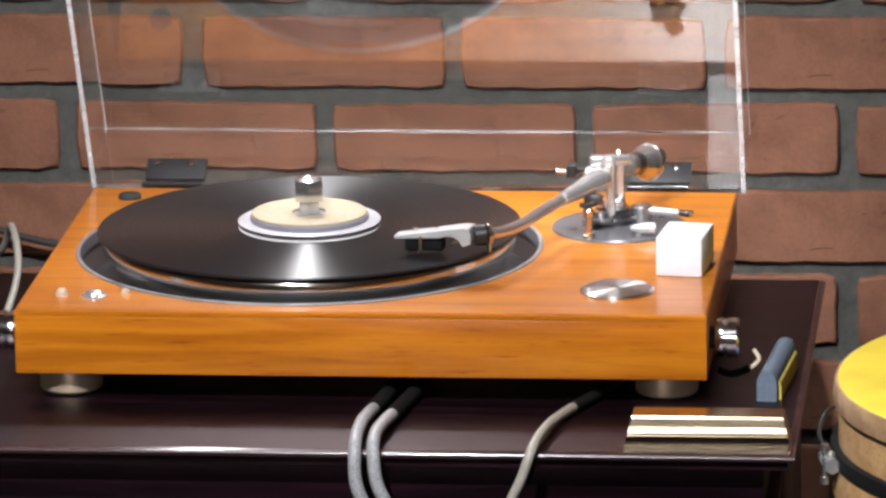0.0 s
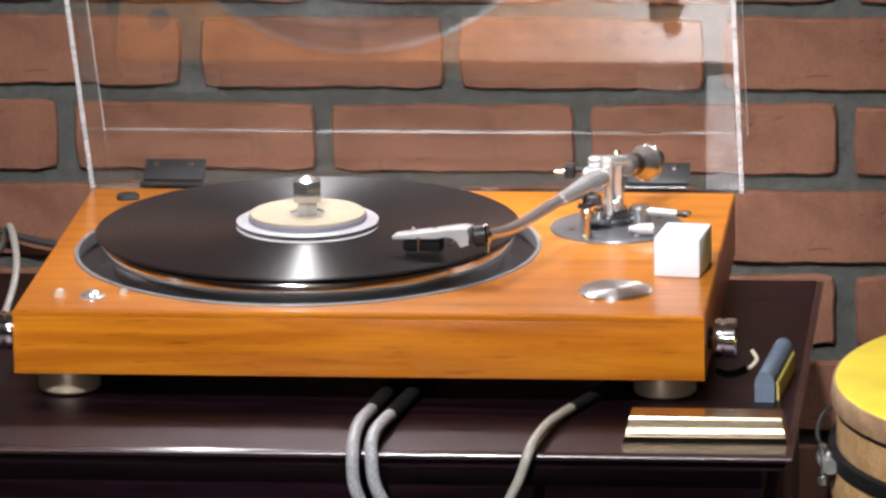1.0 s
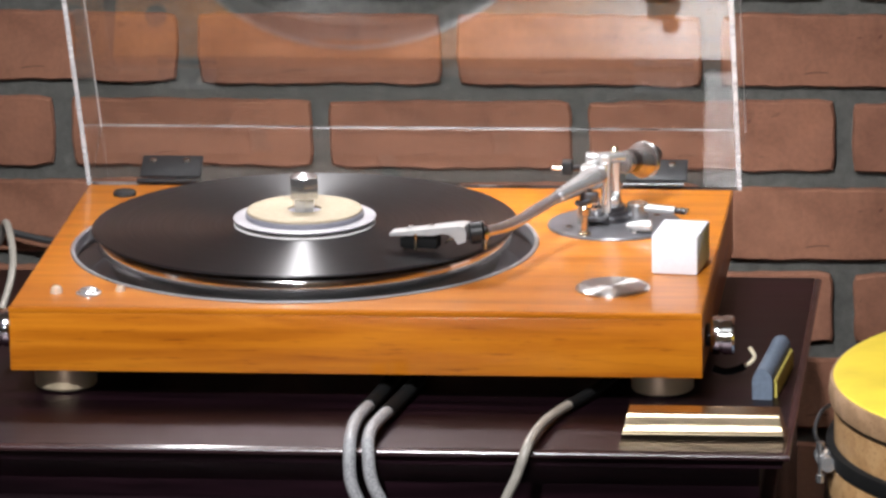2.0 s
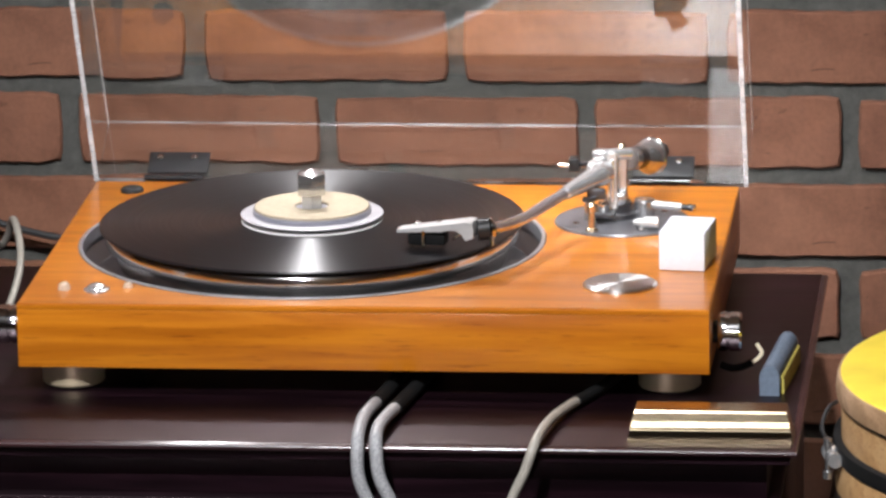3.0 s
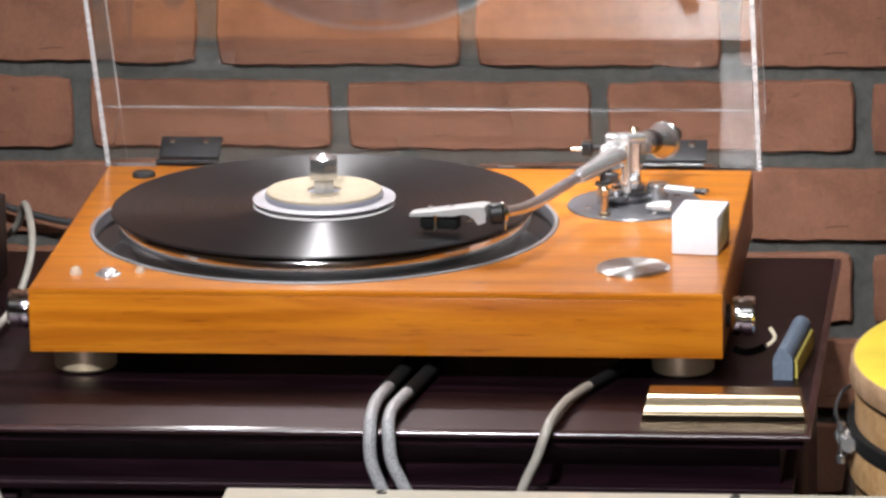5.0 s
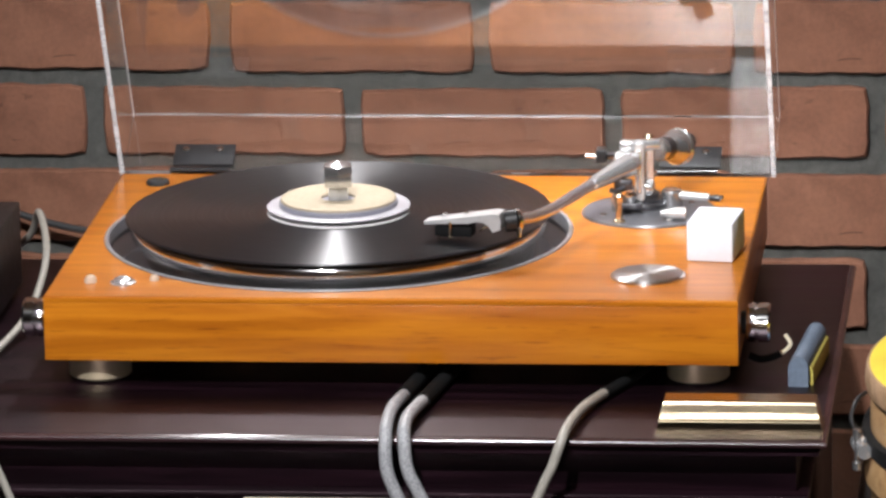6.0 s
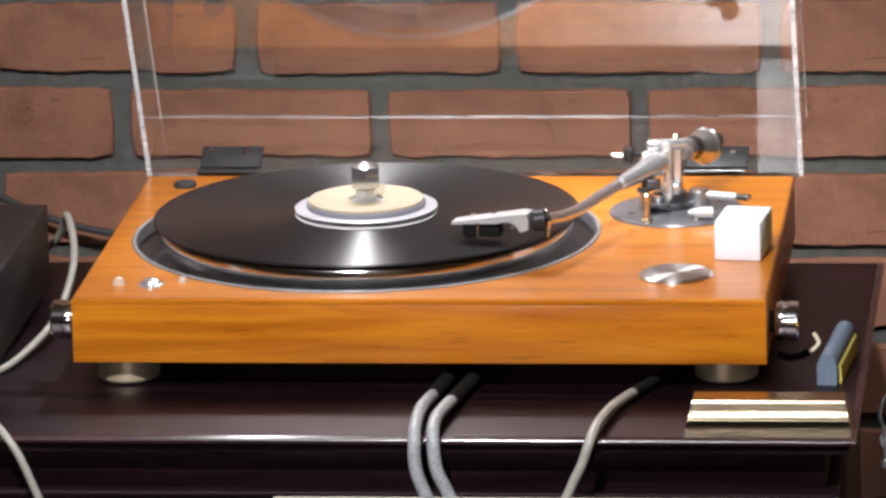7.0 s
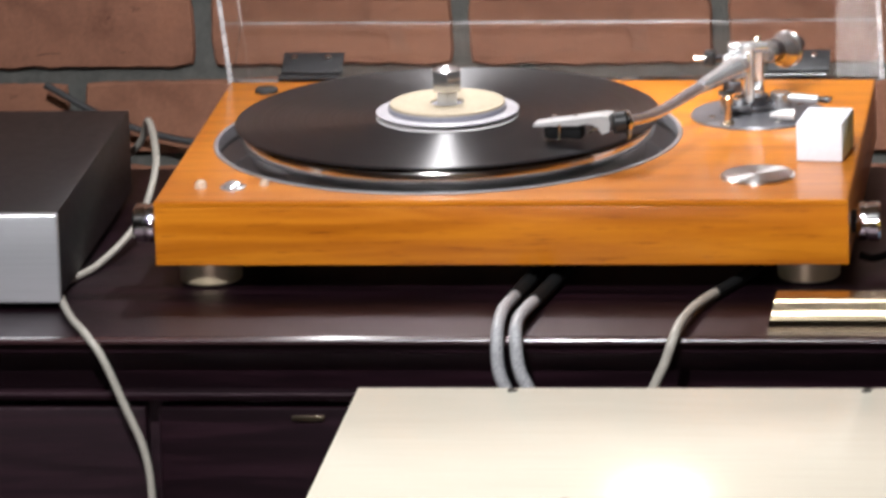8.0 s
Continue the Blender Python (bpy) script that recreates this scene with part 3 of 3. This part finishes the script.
part("arm_rest", lathe_bm([(0.0046, 0.0018), (0.0044, 0.003), (0.0026, 0.0042), (0.0026, 0.0150), (0.0036, 0.0160), (0.0038, 0.0205), (0.0020, 0.0225), (0, 0.0225)], 0.1412, 0.2099, PT, 24), NICKEL, deck_player, "small brass coloured arm rest post")
part("rest_fork", box_bm(0.1365, 0.1500, 0.2250, 0.2310, 0.0860, 0.0940, 0.0016), DARK_STEEL, arm)
part("lift_platform", tube_bm([(0.1340, 0.2200, 0.0880), (0.1380, 0.2210, 0.0868), (0.1430, 0.2250, 0.0872), (0.1470, 0.2300, 0.0890)], 0.0020, 10, 6), DARK_STEEL, arm)
part("lift_screw", lathe_bm([(0.0030, 0), (0.0042, 0.002), (0.0044, 0.0065), (0.0030, 0.008), (0.0024, 0.0085), (0.0028, 0.0125), (0.0014, 0.0142), (0, 0.0145)], 0.1478, 0.2350, 0.0745, 24), CHROME, arm)
part("lift_bracket", box_bm(0.1400, 0.1560, 0.2330, 0.2440, 0.0700, 0.0744, 0.0014), DARK_STEEL, arm)
part("lift_cylinder", lathe_bm([(0.0044, 0.0018), (0.0044, 0.0125), (0.0034, 0.0138), (0.0016, 0.0142), (0.0016, 0.0195), (0, 0.0197)], 0.1378, 0.2420, PT, 24), STEEL, deck_player)
lever = part("cue_lever", between_bm((0.1790, 0.2530, 0.0765), (0.2032, 0.2480, 0.0757), [(0, 0), (0.0020, 0), (0.0020, 0.15), (0.0030, 0.16), (0.0028, 0.98), (0, 1)], 20), ALU_SATIN, deck_player, "polished cueing lever")
part("lever_tip", between_bm((0.2033, 0.2480, 0.0757), (0.2105, 0.2468, 0.0754), [(0, 0), (0.0022, 0), (0.0022, 0.5), (0.0027, 0.6), (0.0024, 1), (0, 1)], 16), BLACK_PLASTIC, lever)
part("tip_cap", between_bm((0.2106, 0.2468, 0.0754), (0.2132, 0.2464, 0.0753), [(0, 0), (0.0025, 0), (0.0025, 0.7), (0.0016, 1), (0, 1)], 16), CHROME, lever)
part("lever_drum", lathe_bm([(0.0076, 0.0018), (0.0076, 0.0128), (0.0066, 0.0142), (0, 0.0142)], 0.1755, 0.2560, PT, 32), STEEL, lever)
part("bias_weight", between_bm((0.1700, 0.2170, 0.0718), (0.1890, 0.2160, 0.0722), [(0, 0), (0.0016, 0.02), (0.0042, 0.55), (0.0044, 0.95), (0, 1)], 24), ALU_SATIN, deck_player, "pale silver tapered weight")
for x, y in ((0.1285, 0.2280), (0.1760, 0.2140), (0.1890, 0.2650)):
    part("plate_screw", lathe_bm([(0.0026, 0.0018), (0.0025, 0.0028), (0.0012, 0.0034), (0, 0.0034)], x, y, PT, 16), CHROME, deck_player)


def headshell_bm():
    """A flat finger plate that thickens into an arched shell towards the arm."""
    side = [(0.0, 0.0025), (0.0, 0.0045), (0.050, 0.0125), (0.0545, 0.0120), (0.0560, 0.0085), (0.0555, 0.0015), (0.0500, -0.0005), (0.0470, 0.0040), (0.0430, 0.0062), (0.0380, 0.0065), (0.0330, 0.0050), (0.0180, 0.0042)]
    bm = bmesh.new()
    a = [bm.verts.new((x, -0.0062 - 0.0025 * min(1, x / 0.02), z)) for x, z in side]
    b = [bm.verts.new((x, 0.0062 + 0.0025 * min(1, x / 0.02), z)) for x, z in side]
    n = len(side)
    for i in range(n):
        bm.faces.new((a[i], a[(i + 1) % n], b[(i + 1) % n], b[i]))
    bm.faces.new(a)
    bm.faces.new(b)
    return bm


SHELL = Matrix.Translation((0.0151, 0.1078, 0.0895)) @ Matrix.Rotation(radians(-9.5), 4, "Z")
bm = headshell_bm()
bm.transform(SHELL)
shell = part("headshell", bm, ALU_SATIN, arm, "light silver headshell")
for n, (x0, x1, y0, y1, z0, z1), m in (("cartridge", (0.0075, 0.034, -0.0060, 0.0065, -0.0055, 0.0020), RUBBER_AND_SHADE), ("stylus_holder", (0.0085, 0.018, -0.003, 0.003, -0.0072, -0.0057), BLACK_PLASTIC)):
    bm = box_bm(x0, x1, y0, y1, z0, z1, 0.001)
    bm.transform(SHELL)
    part(n, bm, m, arm)
for a, b, r, m, n in (((0.0195, -0.0086, 0.0055), (0.0195, -0.0086, -0.0065), 0.0011, NICKEL, "finger_pin"), ((0.013, 0.003, 0.0050), (0.013, 0.003, 0.0092), 0.0022, CHROME, "screw"), ((0.028, 0.003, 0.0075), (0.028, 0.003, 0.0105), 0.0022, CHROME, "screw"), ((0.0105, 0, -0.0070), (0.0080, 0, -0.0088), 0.0005, NICKEL, "stylus")):
    bm = between_bm(a, b, [(0, 0), (r, 0), (r, 0.9), (r * 0.6, 1), (0, 1)], 12)
    bm.transform(SHELL)
    part(n, bm, m, arm)
for k, c in enumerate((BRASS, BLUE_PAD, CREAM_WIRE)):
    bm = tube_bm([(0.040, -0.0045 + 0.003 * k, -0.001), (0.044, -0.0060 + 0.003 * k, 0.0025), (0.048, -0.0040 + 0.003 * k, 0.0022), (0.0545, -0.002 + 0.002 * k, 0.0050)], 0.0006, 6, 5)
    bm.transform(SHELL)
    part("lead_wire", bm, c, arm)
part("collar", between_bm((0.0706, 0.0982, 0.0952), (0.0792, 0.1000, 0.0960), [(0, 0), (0.0070, 0), (0.0076, 0.06), (0.0076, 0.94), (0.007, 1), (0, 1)], 32), BLACK_PLASTIC, arm, "black locking collar")
part("collar_ring", between_bm((0.0793, 0.1000, 0.0960), (0.0815, 0.1008, 0.0962), [(0, 0), (0.0078, 0), (0.0080, 0.5), (0.0074, 1), (0, 1)], 32), CHROME, arm)
part("collar_pin", between_bm((0.0808, 0.0945, 0.0925), (0.0808, 0.0940, 0.0850), [(0, 0), (0.0014, 0), (0.0018, 0.7), (0.0018, 1), (0, 1)], 12), CHROME, arm)

# ---------------------------------------------------------------- on the platter
record = thing("record", CX, CY, 0.0787, "black vinyl record with a white label on the platter", "record")
part("disc", lathe_bm([(0.0036, 0.0788), (0.1495, 0.0788), (0.1510, 0.0796), (0.1500, 0.0804), (0.1470, 0.0806), (0.0520, 0.0805), (0.0036, 0.0805)], CX, CY, 0, 192), VINYL, record)
part("label", lathe_bm([(0.0036, 0.0806), (0.0036, 0.0810), (0.0500, 0.0810), (0.0503, 0.0806)], CX, CY, 0, 96), LABEL_PAPER, record, "white paper label")
puck = thing("record_weight", CX, CY, 0.0811, "cream topped record weight with a chrome knob", "record weight")
part("base", lathe_bm([(0.0070, 0.0812), (0.0400, 0.0812), (0.0420, 0.0822), (0.0420, 0.0842), (0.0070, 0.0842)], CX, CY, 0, 96), PUCK_SIDE, puck)
part("flange", lathe_bm([(0.0070, 0.0843), (0.0496, 0.0843), (0.0506, 0.0848), (0.0506, 0.0852), (0.0498, 0.0856), (0.0070, 0.0856)], CX, CY, 0, 128), FLANGE_WHITE, puck, "thin white flange")
part("body", lathe_bm([(0.0070, 0.0857), (0.0418, 0.0857), (0.0420, 0.0864), (0.0420, 0.0886), (0.0412, 0.0893), (0.0070, 0.0893)], CX, CY, 0, 96), PUCK_SIDE, puck, "blue-grey rim")
part("top_pad", lathe_bm([(0.0118, 0.0880), (0.0118, 0.0906), (0.0126, 0.0912), (0.0400, 0.0912), (0.0411, 0.0904), (0.0411, 0.0894)], CX, CY, 0, 96), CREAM_FELT, puck, "cream felt pad")
facing = Matrix.Rotation(radians(-22), 4, "Z")
part("stem", lathe_bm([(0.0078, 0.0895), (0.0078, 0.0990), (0.0042, 0.0990), (0.0042, 0.0895)], CX, CY, 0, 6, facing), ALU_SATIN, puck)
part("knob", lathe_bm([(0.0042, 0.0992), (0.0108, 0.0992), (0.0112, 0.0998), (0.0112, 0.1128), (0.0104, 0.1142), (0.0030, 0.1172), (0, 0.1176)], CX, CY, 0, 6, facing), STEEL, puck, "faceted chrome knob")

# ---------------------------------------------------------------- loose things
bm = box_bm(-0.0162, 0.0162, 0.0, 0.047, 0.0, 0.0275, 0.0012, 2)
for v in bm.verts:
    v.co += 0.0003 * noise.noise_vector(v.co * 90)
bm.transform(Matrix.Translation((0.2122, 0.1045, PT + 0.0002)) @ Matrix.Rotation(radians(-7), 4, "Z"))
lone("cleaning_block", bm, FOAM, "small white foam cleaning block on the turntable deck", "cleaning block")

BF = -0.099
brass_profile = [(BF, 0.0), (BF, 0.0086), (BF + 0.0003, 0.0092), (BF + 0.0010, 0.0097), (BF + 0.0030, 0.0101), (BF + 0.0034, 0.0107), (BF + 0.0042, 0.0138), (BF + 0.0062, 0.0190), (BF + 0.0066, 0.0196), (BF + 0.0070, 0.0203), (BF + 0.0082, 0.0207), (BF + 0.0096, 0.0209), (BF + 0.0270, 0.0210), (BF + 0.0278, 0.0206), (BF + 0.0280, 0.0198), (BF + 0.0280, 0.0)]
brass = lone("brass_block", profile_bm(brass_profile, 0.1885, 0.3000, 0.0055), BRASS, "polished stepped brass block on the sideboard corner", "brass block", smooth=False)
brush = thing("record_brush", 0.279, 0.06, 0.0, "blue-grey padded record brush with a yellow side", "record brush")
arch = [(-0.0067, 0.0)] + [(-0.0069 * math.cos(math.pi * k / 12), 0.0128 + 0.0082 * math.sin(math.pi * k / 12)) for k in range(13)] + [(0.0067, 0.0)]
bm = profile_bm(arch, 0.0, 0.092)
bm.transform(Matrix.Translation((0.2775, 0.020, 0.0)) @ Matrix.Rotation(radians(85), 4, "Z"))
part("pad", bm, BLUE_PAD, brush)
bm = profile_bm([(-0.0092, 0.0), (-0.0092, 0.0092), (-0.0086, 0.0116), (-0.0072, 0.0127), (-0.0071, 0.0)], 0.006, 0.089)
bm.transform(Matrix.Translation((0.2775, 0.020, 0.0)) @ Matrix.Rotation(radians(85), 4, "Z"))
part("side_pad", bm, YELLOW_PAD, brush, "yellow felt strip")

# cables over the front edge
lone("audio_cable", tube_bm([(0.0132, -0.0340, 0.0070), (0.0115, -0.0520, 0.0080), (0.0098, -0.0707, 0.0085), (0.0098, -0.100, 0.0080), (0.0108, -0.1215, 0.0030), (0.0115, -0.1265, -0.0160), (0.0165, -0.1270, -0.0320), (0.030, -0.127, -0.062), (0.052, -0.127, -0.110)], 0.0044), GREY_BRAID, "grey braided cable hanging over the sideboard edge", "cable", "signal cables")
lone("audio_cable", tube_bm([(0.0275, -0.0480, 0.0070), (0.0252, -0.0660, 0.0078), (0.0226, -0.0882, 0.0080), (0.0222, -0.106, 0.0072), (0.0232, -0.1215, 0.0030), (0.0252, -0.1265, -0.0160), (0.0315, -0.1270, -0.0315), (0.046, -0.127, -0.060), (0.070, -0.127, -0.110)], 0.0044), GREY_BRAID, "grey braided cable hanging over the sideboard edge", "cable", "signal cables")
lone("power_cable", tube_bm([(0.1480, -0.0180, 0.0050), (0.1440, -0.0320, 0.0058), (0.1365, -0.0620, 0.0065), (0.1315, -0.098, 0.0068), (0.1285, -0.1205, 0.0030), (0.1225, -0.1250, -0.0140), (0.1150, -0.1255, -0.0300), (0.102, -0.1255, -0.062), (0.088, -0.1255, -0.110)], 0.0034), BEIGE_SHEATH, "thin beige cable hanging over the sideboard edge", "cable")
lone("long_cable", tube_bm([(-0.330, 0.330, 0.004), (-0.300, 0.305, 0.030), (-0.2865, 0.2722, 0.056), (-0.2730, 0.2217, 0.045), (-0.2700, 0.1817, 0.030), (-0.2740, 0.1273, 0.014), (-0.2900, 0.0630, 0.0036), (-0.3060, 0.010, 0.0034), (-0.2990, -0.0290, 0.0034), (-0.2830, -0.080, 0.0042), (-0.2690, -0.1120, 0.0034), (-0.2560, -0.1215, -0.0110), (-0.2420, -0.1225, -0.0445), (-0.2300, -0.1225, -0.0760), (-0.2262, -0.1225, -0.1090), (-0.228, -0.1225, -0.160)], 0.0027), BEIGE_SHEATH, "long pale grey cable beside the silver component", "cable")
lone("wall_cable", tube_bm([(-0.42, 0.575, 0.012), (-0.37, 0.575, -0.016), (-0.319, 0.575, -0.032), (-0.26, 0.575, -0.040), (-0.15, 0.575, -0.055), (-0.05, 0.575, -0.10)], 0.0028, 8), BLACK_RUBBER, "thin black cable against the brick wall", "cable")

for pts, r in (([(0.0132, -0.0335, 0.0070), (0.0155, -0.010, 0.0056), (0.020, 0.030, 0.0054), (0.024, 0.090, 0.0054)], 0.0052), ([(0.0276, -0.0475, 0.0070), (0.0310, -0.020, 0.0056), (0.038, 0.030, 0.0054), (0.042, 0.090, 0.0054)], 0.0052), ([(0.1482, -0.0175, 0.0050), (0.1560, 0.004, 0.0044), (0.168, 0.040, 0.0042), (0.178, 0.090, 0.0042)], 0.0040)):
    lone("shaded_cable_end", tube_bm(pts, r, 14), RUBBER_AND_SHADE, "cable end under the turntable, painted black for the shade", "cable boot", "cable boots")

# component beside the turntable
comp = thing("hifi_component", -0.51, 0.11, 0.0, "low black hi-fi component with a silver front panel", "hi-fi component")
part("cover", box_bm(-0.722, -0.2985, -0.0355, 0.262, 0.006, 0.0665, 0.0012), BLACK_STEEL, comp, "matt black steel cover")
part("front_panel", box_bm(-0.7235, -0.2970, -0.0430, -0.0357, 0.0045, 0.0675, 0.002, 3), SILVER_PANEL, comp, "silver anodised front panel")
for x in (-0.69, -0.33):
    for y in (0.0, 0.225):
        part("foot", lathe_bm([(0, 0), (0.014, 0), (0.015, 0.006), (0, 0.006)], x, y, 0, 24), BLACK_RUBBER, comp)

# amplifier in the foreground, on its stand
AX0, AX1, AY0, AY1, AZ = 0.008, 0.438, -1.11, -0.764, 0.1535
amp = thing("amplifier", 0.223, -0.94, 0.02, "amplifier with a pale champagne metal top panel", "amplifier")
part("top_panel", box_bm(AX0, AX1, AY0, AY1, AZ - 0.003, AZ, 0.0006), CHAMPAGNE, amp)
part("cabinet", box_bm(AX0 + 0.002, AX1 - 0.002, AY0 + 0.002, AY1 - 0.002, 0.034, AZ - 0.0032, 0.001), CHAMPAGNE, amp)
part("front_panel", box_bm(AX0 - 0.004, AX1 + 0.004, AY0 - 0.009, AY0 - 0.0002, 0.030, AZ + 0.002, 0.0015), CHAMPAGNE, amp)
for k in range(3):
    part("screw", lathe_bm([(0.0030, 0), (0.0028, 0.0008), (0.0012, 0.0010), (0.0010, 0.0004), (0, 0.0004)], AX0 + 0.088 + 0.1975 * (k % 2) + (0.0 if k < 2 else 0.05), AY1 - 0.006 if k < 2 else AY1 - 0.215, AZ, 16), BLACK_PLASTIC, amp)
for x in (AX0 + 0.04, AX1 - 0.04):
    for y in (AY0 + 0.04, AY1 - 0.04):
        part("foot", lathe_bm([(0, 0.02), (0.018, 0.02), (0.02, 0.034), (0, 0.034)], x, y, 0, 24), BLACK_RUBBER, amp)
stand = thing("equipment_stand", 0.223, -0.94, -0.78, "plain black equipment stand under the amplifier", "stand")
part("shelf", box_bm(-0.02, 0.466, -1.14, -0.74, 0.0, 0.02, 0.002), BLACK_PLASTIC, stand)
for x in (0.0, 0.446):
    for y in (-1.12, -0.76):
        part("leg", box_bm(x - 0.012, x + 0.012, y - 0.012, y + 0.012, -0.78, -0.0002, 0.002), BLACK_PLASTIC, stand)

# drum on a dark case beside the sideboard
DX, DY, DR = 0.5145, 0.0, 0.190
drum = thing("drum", DX, DY, -0.072, "shallow wooden drum with a yellow skin and black strap", "drum")
part("skin", lathe_bm([(0, 0.0285), (DR - 0.012, 0.0282), (DR - 0.003, 0.0268), (DR - 0.001, 0.0240)], DX, DY, 0, 128), DRUM_SKIN, drum, "yellow drum skin")
part("hoop", lathe_bm([(DR - 0.006, 0.010), (DR, 0.0105), (DR + 0.0008, 0.016), (DR, 0.0235), (DR - 0.001, 0.0258), (DR - 0.004, 0.0262)], DX, DY, 0, 128), DRUM_HOOP, drum, "weathered wooden hoop")
part("shell", lathe_bm([(DR - 0.004, -0.072), (DR - 0.003, -0.070), (DR - 0.003, 0.0098), (DR - 0.008, 0.0098)], DX, DY, 0, 128), DRUM_SHELL, drum, "light maple shell")
part("strap", lathe_bm([(DR - 0.0028, -0.0285), (DR + 0.0022, -0.028), (DR + 0.0026, -0.0225), (DR + 0.0022, -0.0175), (DR - 0.0028, -0.017)], DX, DY, 0, 128), RUBBER_AND_SHADE, drum, "black strap")
part("seam", lathe_bm([(DR - 0.0028, 0.0078), (DR - 0.0012, 0.0082), (DR - 0.0012, 0.0098), (DR - 0.0028, 0.0099)], DX, DY, 0, 128), RUBBER_AND_SHADE, drum, "dark seam under the hoop")
part("lower_hoop", lathe_bm([(DR - 0.0028, -0.052), (DR + 0.0014, -0.0515), (DR + 0.0020, -0.040), (DR + 0.0014, -0.0292), (DR - 0.0028, -0.0288)], DX, DY, 0, 128), DRUM_SHELL, drum)
lug_a = radians(192)
lx, ly = DX + (DR + 0.006) * math.cos(lug_a), DY + (DR + 0.006) * math.sin(lug_a)
lug = part("strap_clamp", between_bm((lx - 0.003, ly + 0.012, -0.0230), (lx + 0.003, ly - 0.014, -0.0240), [(0, 0), (0.0048, 0), (0.0058, 0.1), (0.0058, 0.4), (0.0036, 0.45), (0.0036, 0.8), (0.0052, 0.85), (0.0052, 1), (0, 1)], 24), SILVER, drum, "chrome strap clamp")
part("clamp_screw", between_bm((lx - 0.003, ly, -0.012), (lx - 0.003, ly, -0.040), [(0, 0), (0.0028, 0), (0.0028, 0.2), (0.0016, 0.22), (0.0016, 0.8), (0.0032, 0.82), (0.0032, 1), (0, 1)], 16), STEEL, lug)
part("clamp_loop", tube_bm([(lx - 0.002, ly + 0.014, -0.022), (lx - 0.0075, ly + 0.018, -0.010), (lx - 0.004, ly + 0.030, 0.0), (lx + 0.0012, ly + 0.045, 0.001)], 0.0014, 8), BLACK_STEEL, lug)
case = thing("flight_case", 0.53, 0.0, -0.78, "dark case that the drum stands on", "case")
part("box", box_bm(0.318, 0.742, -0.21, 0.21, -0.78, -0.0725, 0.004), BLACK_PLASTIC, case)


# ---------------------------------------------------------------- bricks of the wall
def brick_bm(seed, nx, nz):
    """A hand-struck brick: wavy outline, rounded arrises, uneven face."""
    rng = random.Random(seed)
    w, h, off = 0.1885 + rng.uniform(-0.003, 0.003), 0.0555 + rng.uniform(-0.0015, 0.0015), Vector((seed * 3.7, seed * 1.3, 0))
    bm = bmesh.new()
    rings = []

    def at(u, v, inset, y):
        x, z = (u - 0.5) * (w - 2 * inset), (v - 0.5) * (h - 2 * inset)
        cx, cz = abs(u - 0.5) * 2, abs(v - 0.5) * 2
        round_off = 0.0018 * max(0.0, cx ** 10 * cz ** 4)
        x -= math.copysign(round_off, u - 0.5)
        z -= math.copysign(round_off, v - 0.5)
        p = Vector((x, 0, z)) * 55 + off
        n1 = noise.noise_vector(p)
        edge = max(cx ** 6, cz ** 3)
        n2 = noise.noise_vector(p * 3.1 + Vector((5, 3, 1)))
        return bm.verts.new((x + (0.0014 * n1.x + 0.0006 * n2.x) * edge, y + 0.0012 * n1.y + 0.0006 * n2.y, z + (0.0016 * n1.z + 0.0009 * n2.z) * edge))

    grid = [[at(i / nx, j / nz, 0.0016, -0.0002) for i in range(nx + 1)] for j in range(nz + 1)]
    for j in range(nz):
        for i in range(nx):
            bm.faces.new((grid[j][i], grid[j][i + 1], grid[j + 1][i + 1], grid[j + 1][i]))
    loop = [(i, 0) for i in range(nx)] + [(nx, j) for j in range(nz)] + [(i, nz) for i in range(nx, 0, -1)] + [(0, j) for j in range(nz, 0, -1)]
    last = [grid[j][i] for i, j in loop]
    for inset, y in ((0.0, 0.0022), (0.0004, 0.0150)):
        ring = [at(i / nx, j / nz, inset, y) for i, j in loop]
        for k in range(len(loop)):
            q = (k + 1) % len(loop)
            bm.faces.new((last[k], last[q], ring[q], ring[k]))
        last = ring
    return bm


fine = [finish("brick", brick_bm(s, 30, 9), BRICK) for s in range(14)]
plain = [finish("brick", brick_bm(s + 20, 8, 3), BRICK) for s in range(6)]
rng = random.Random(4)
far_bm = bmesh.new()
far_v, far_f = [], []
for k in range(-12, 25):
    for i in range(-13, 13):
        x = BRICK_X + (i + 0.5 + 0.5 * (k % 2)) * PITCH
        z = BRICK_Z + (k + 0.5) * COURSE
        if not (-2.4 < x < 2.4 and z < 1.66):
            continue
        tilt, dx, dz = rng.uniform(-0.35, 0.35), rng.uniform(-0.0015, 0.0015), rng.uniform(-0.001, 0.001)
        if -0.95 < x < 0.95 and -0.5 < z < 1.3:
            near = -0.62 < x < 0.75 and -0.16 < z < 0.40
            ob = new("brick", rng.choice(fine if near else plain))
            ob.matrix_basis = pose(x + dx, WALL_Y + rng.uniform(-0.001, 0.0008), z + dz, 0, tilt, 0)
            ob.parent = wall
        else:
            n = len(far_v)
            w, h = 0.093, 0.0275
            far_v += [(x + a * w * s, WALL_Y + (0 if s < 1 else 0.008), z + b * h * (s if s == 1 else 0.93)) for s in (0.985, 1) for a, b in ((-1, -1), (1, -1), (1, 1), (-1, 1))]
            far_f += [(n, n + 1, n + 2, n + 3)] + [(n + a, n + (a + 1) % 4, n + 4 + (a + 1) % 4, n + 4 + a) for a in range(4)]
far_bm.free()
me = bpy.data.meshes.new("outer_bricks")
me.from_pydata(far_v, [], far_f)
me.materials.append(BRICK)
outer = new("outer_bricks", me)
outer.parent = wall
tagged(outer, kind="stuff")
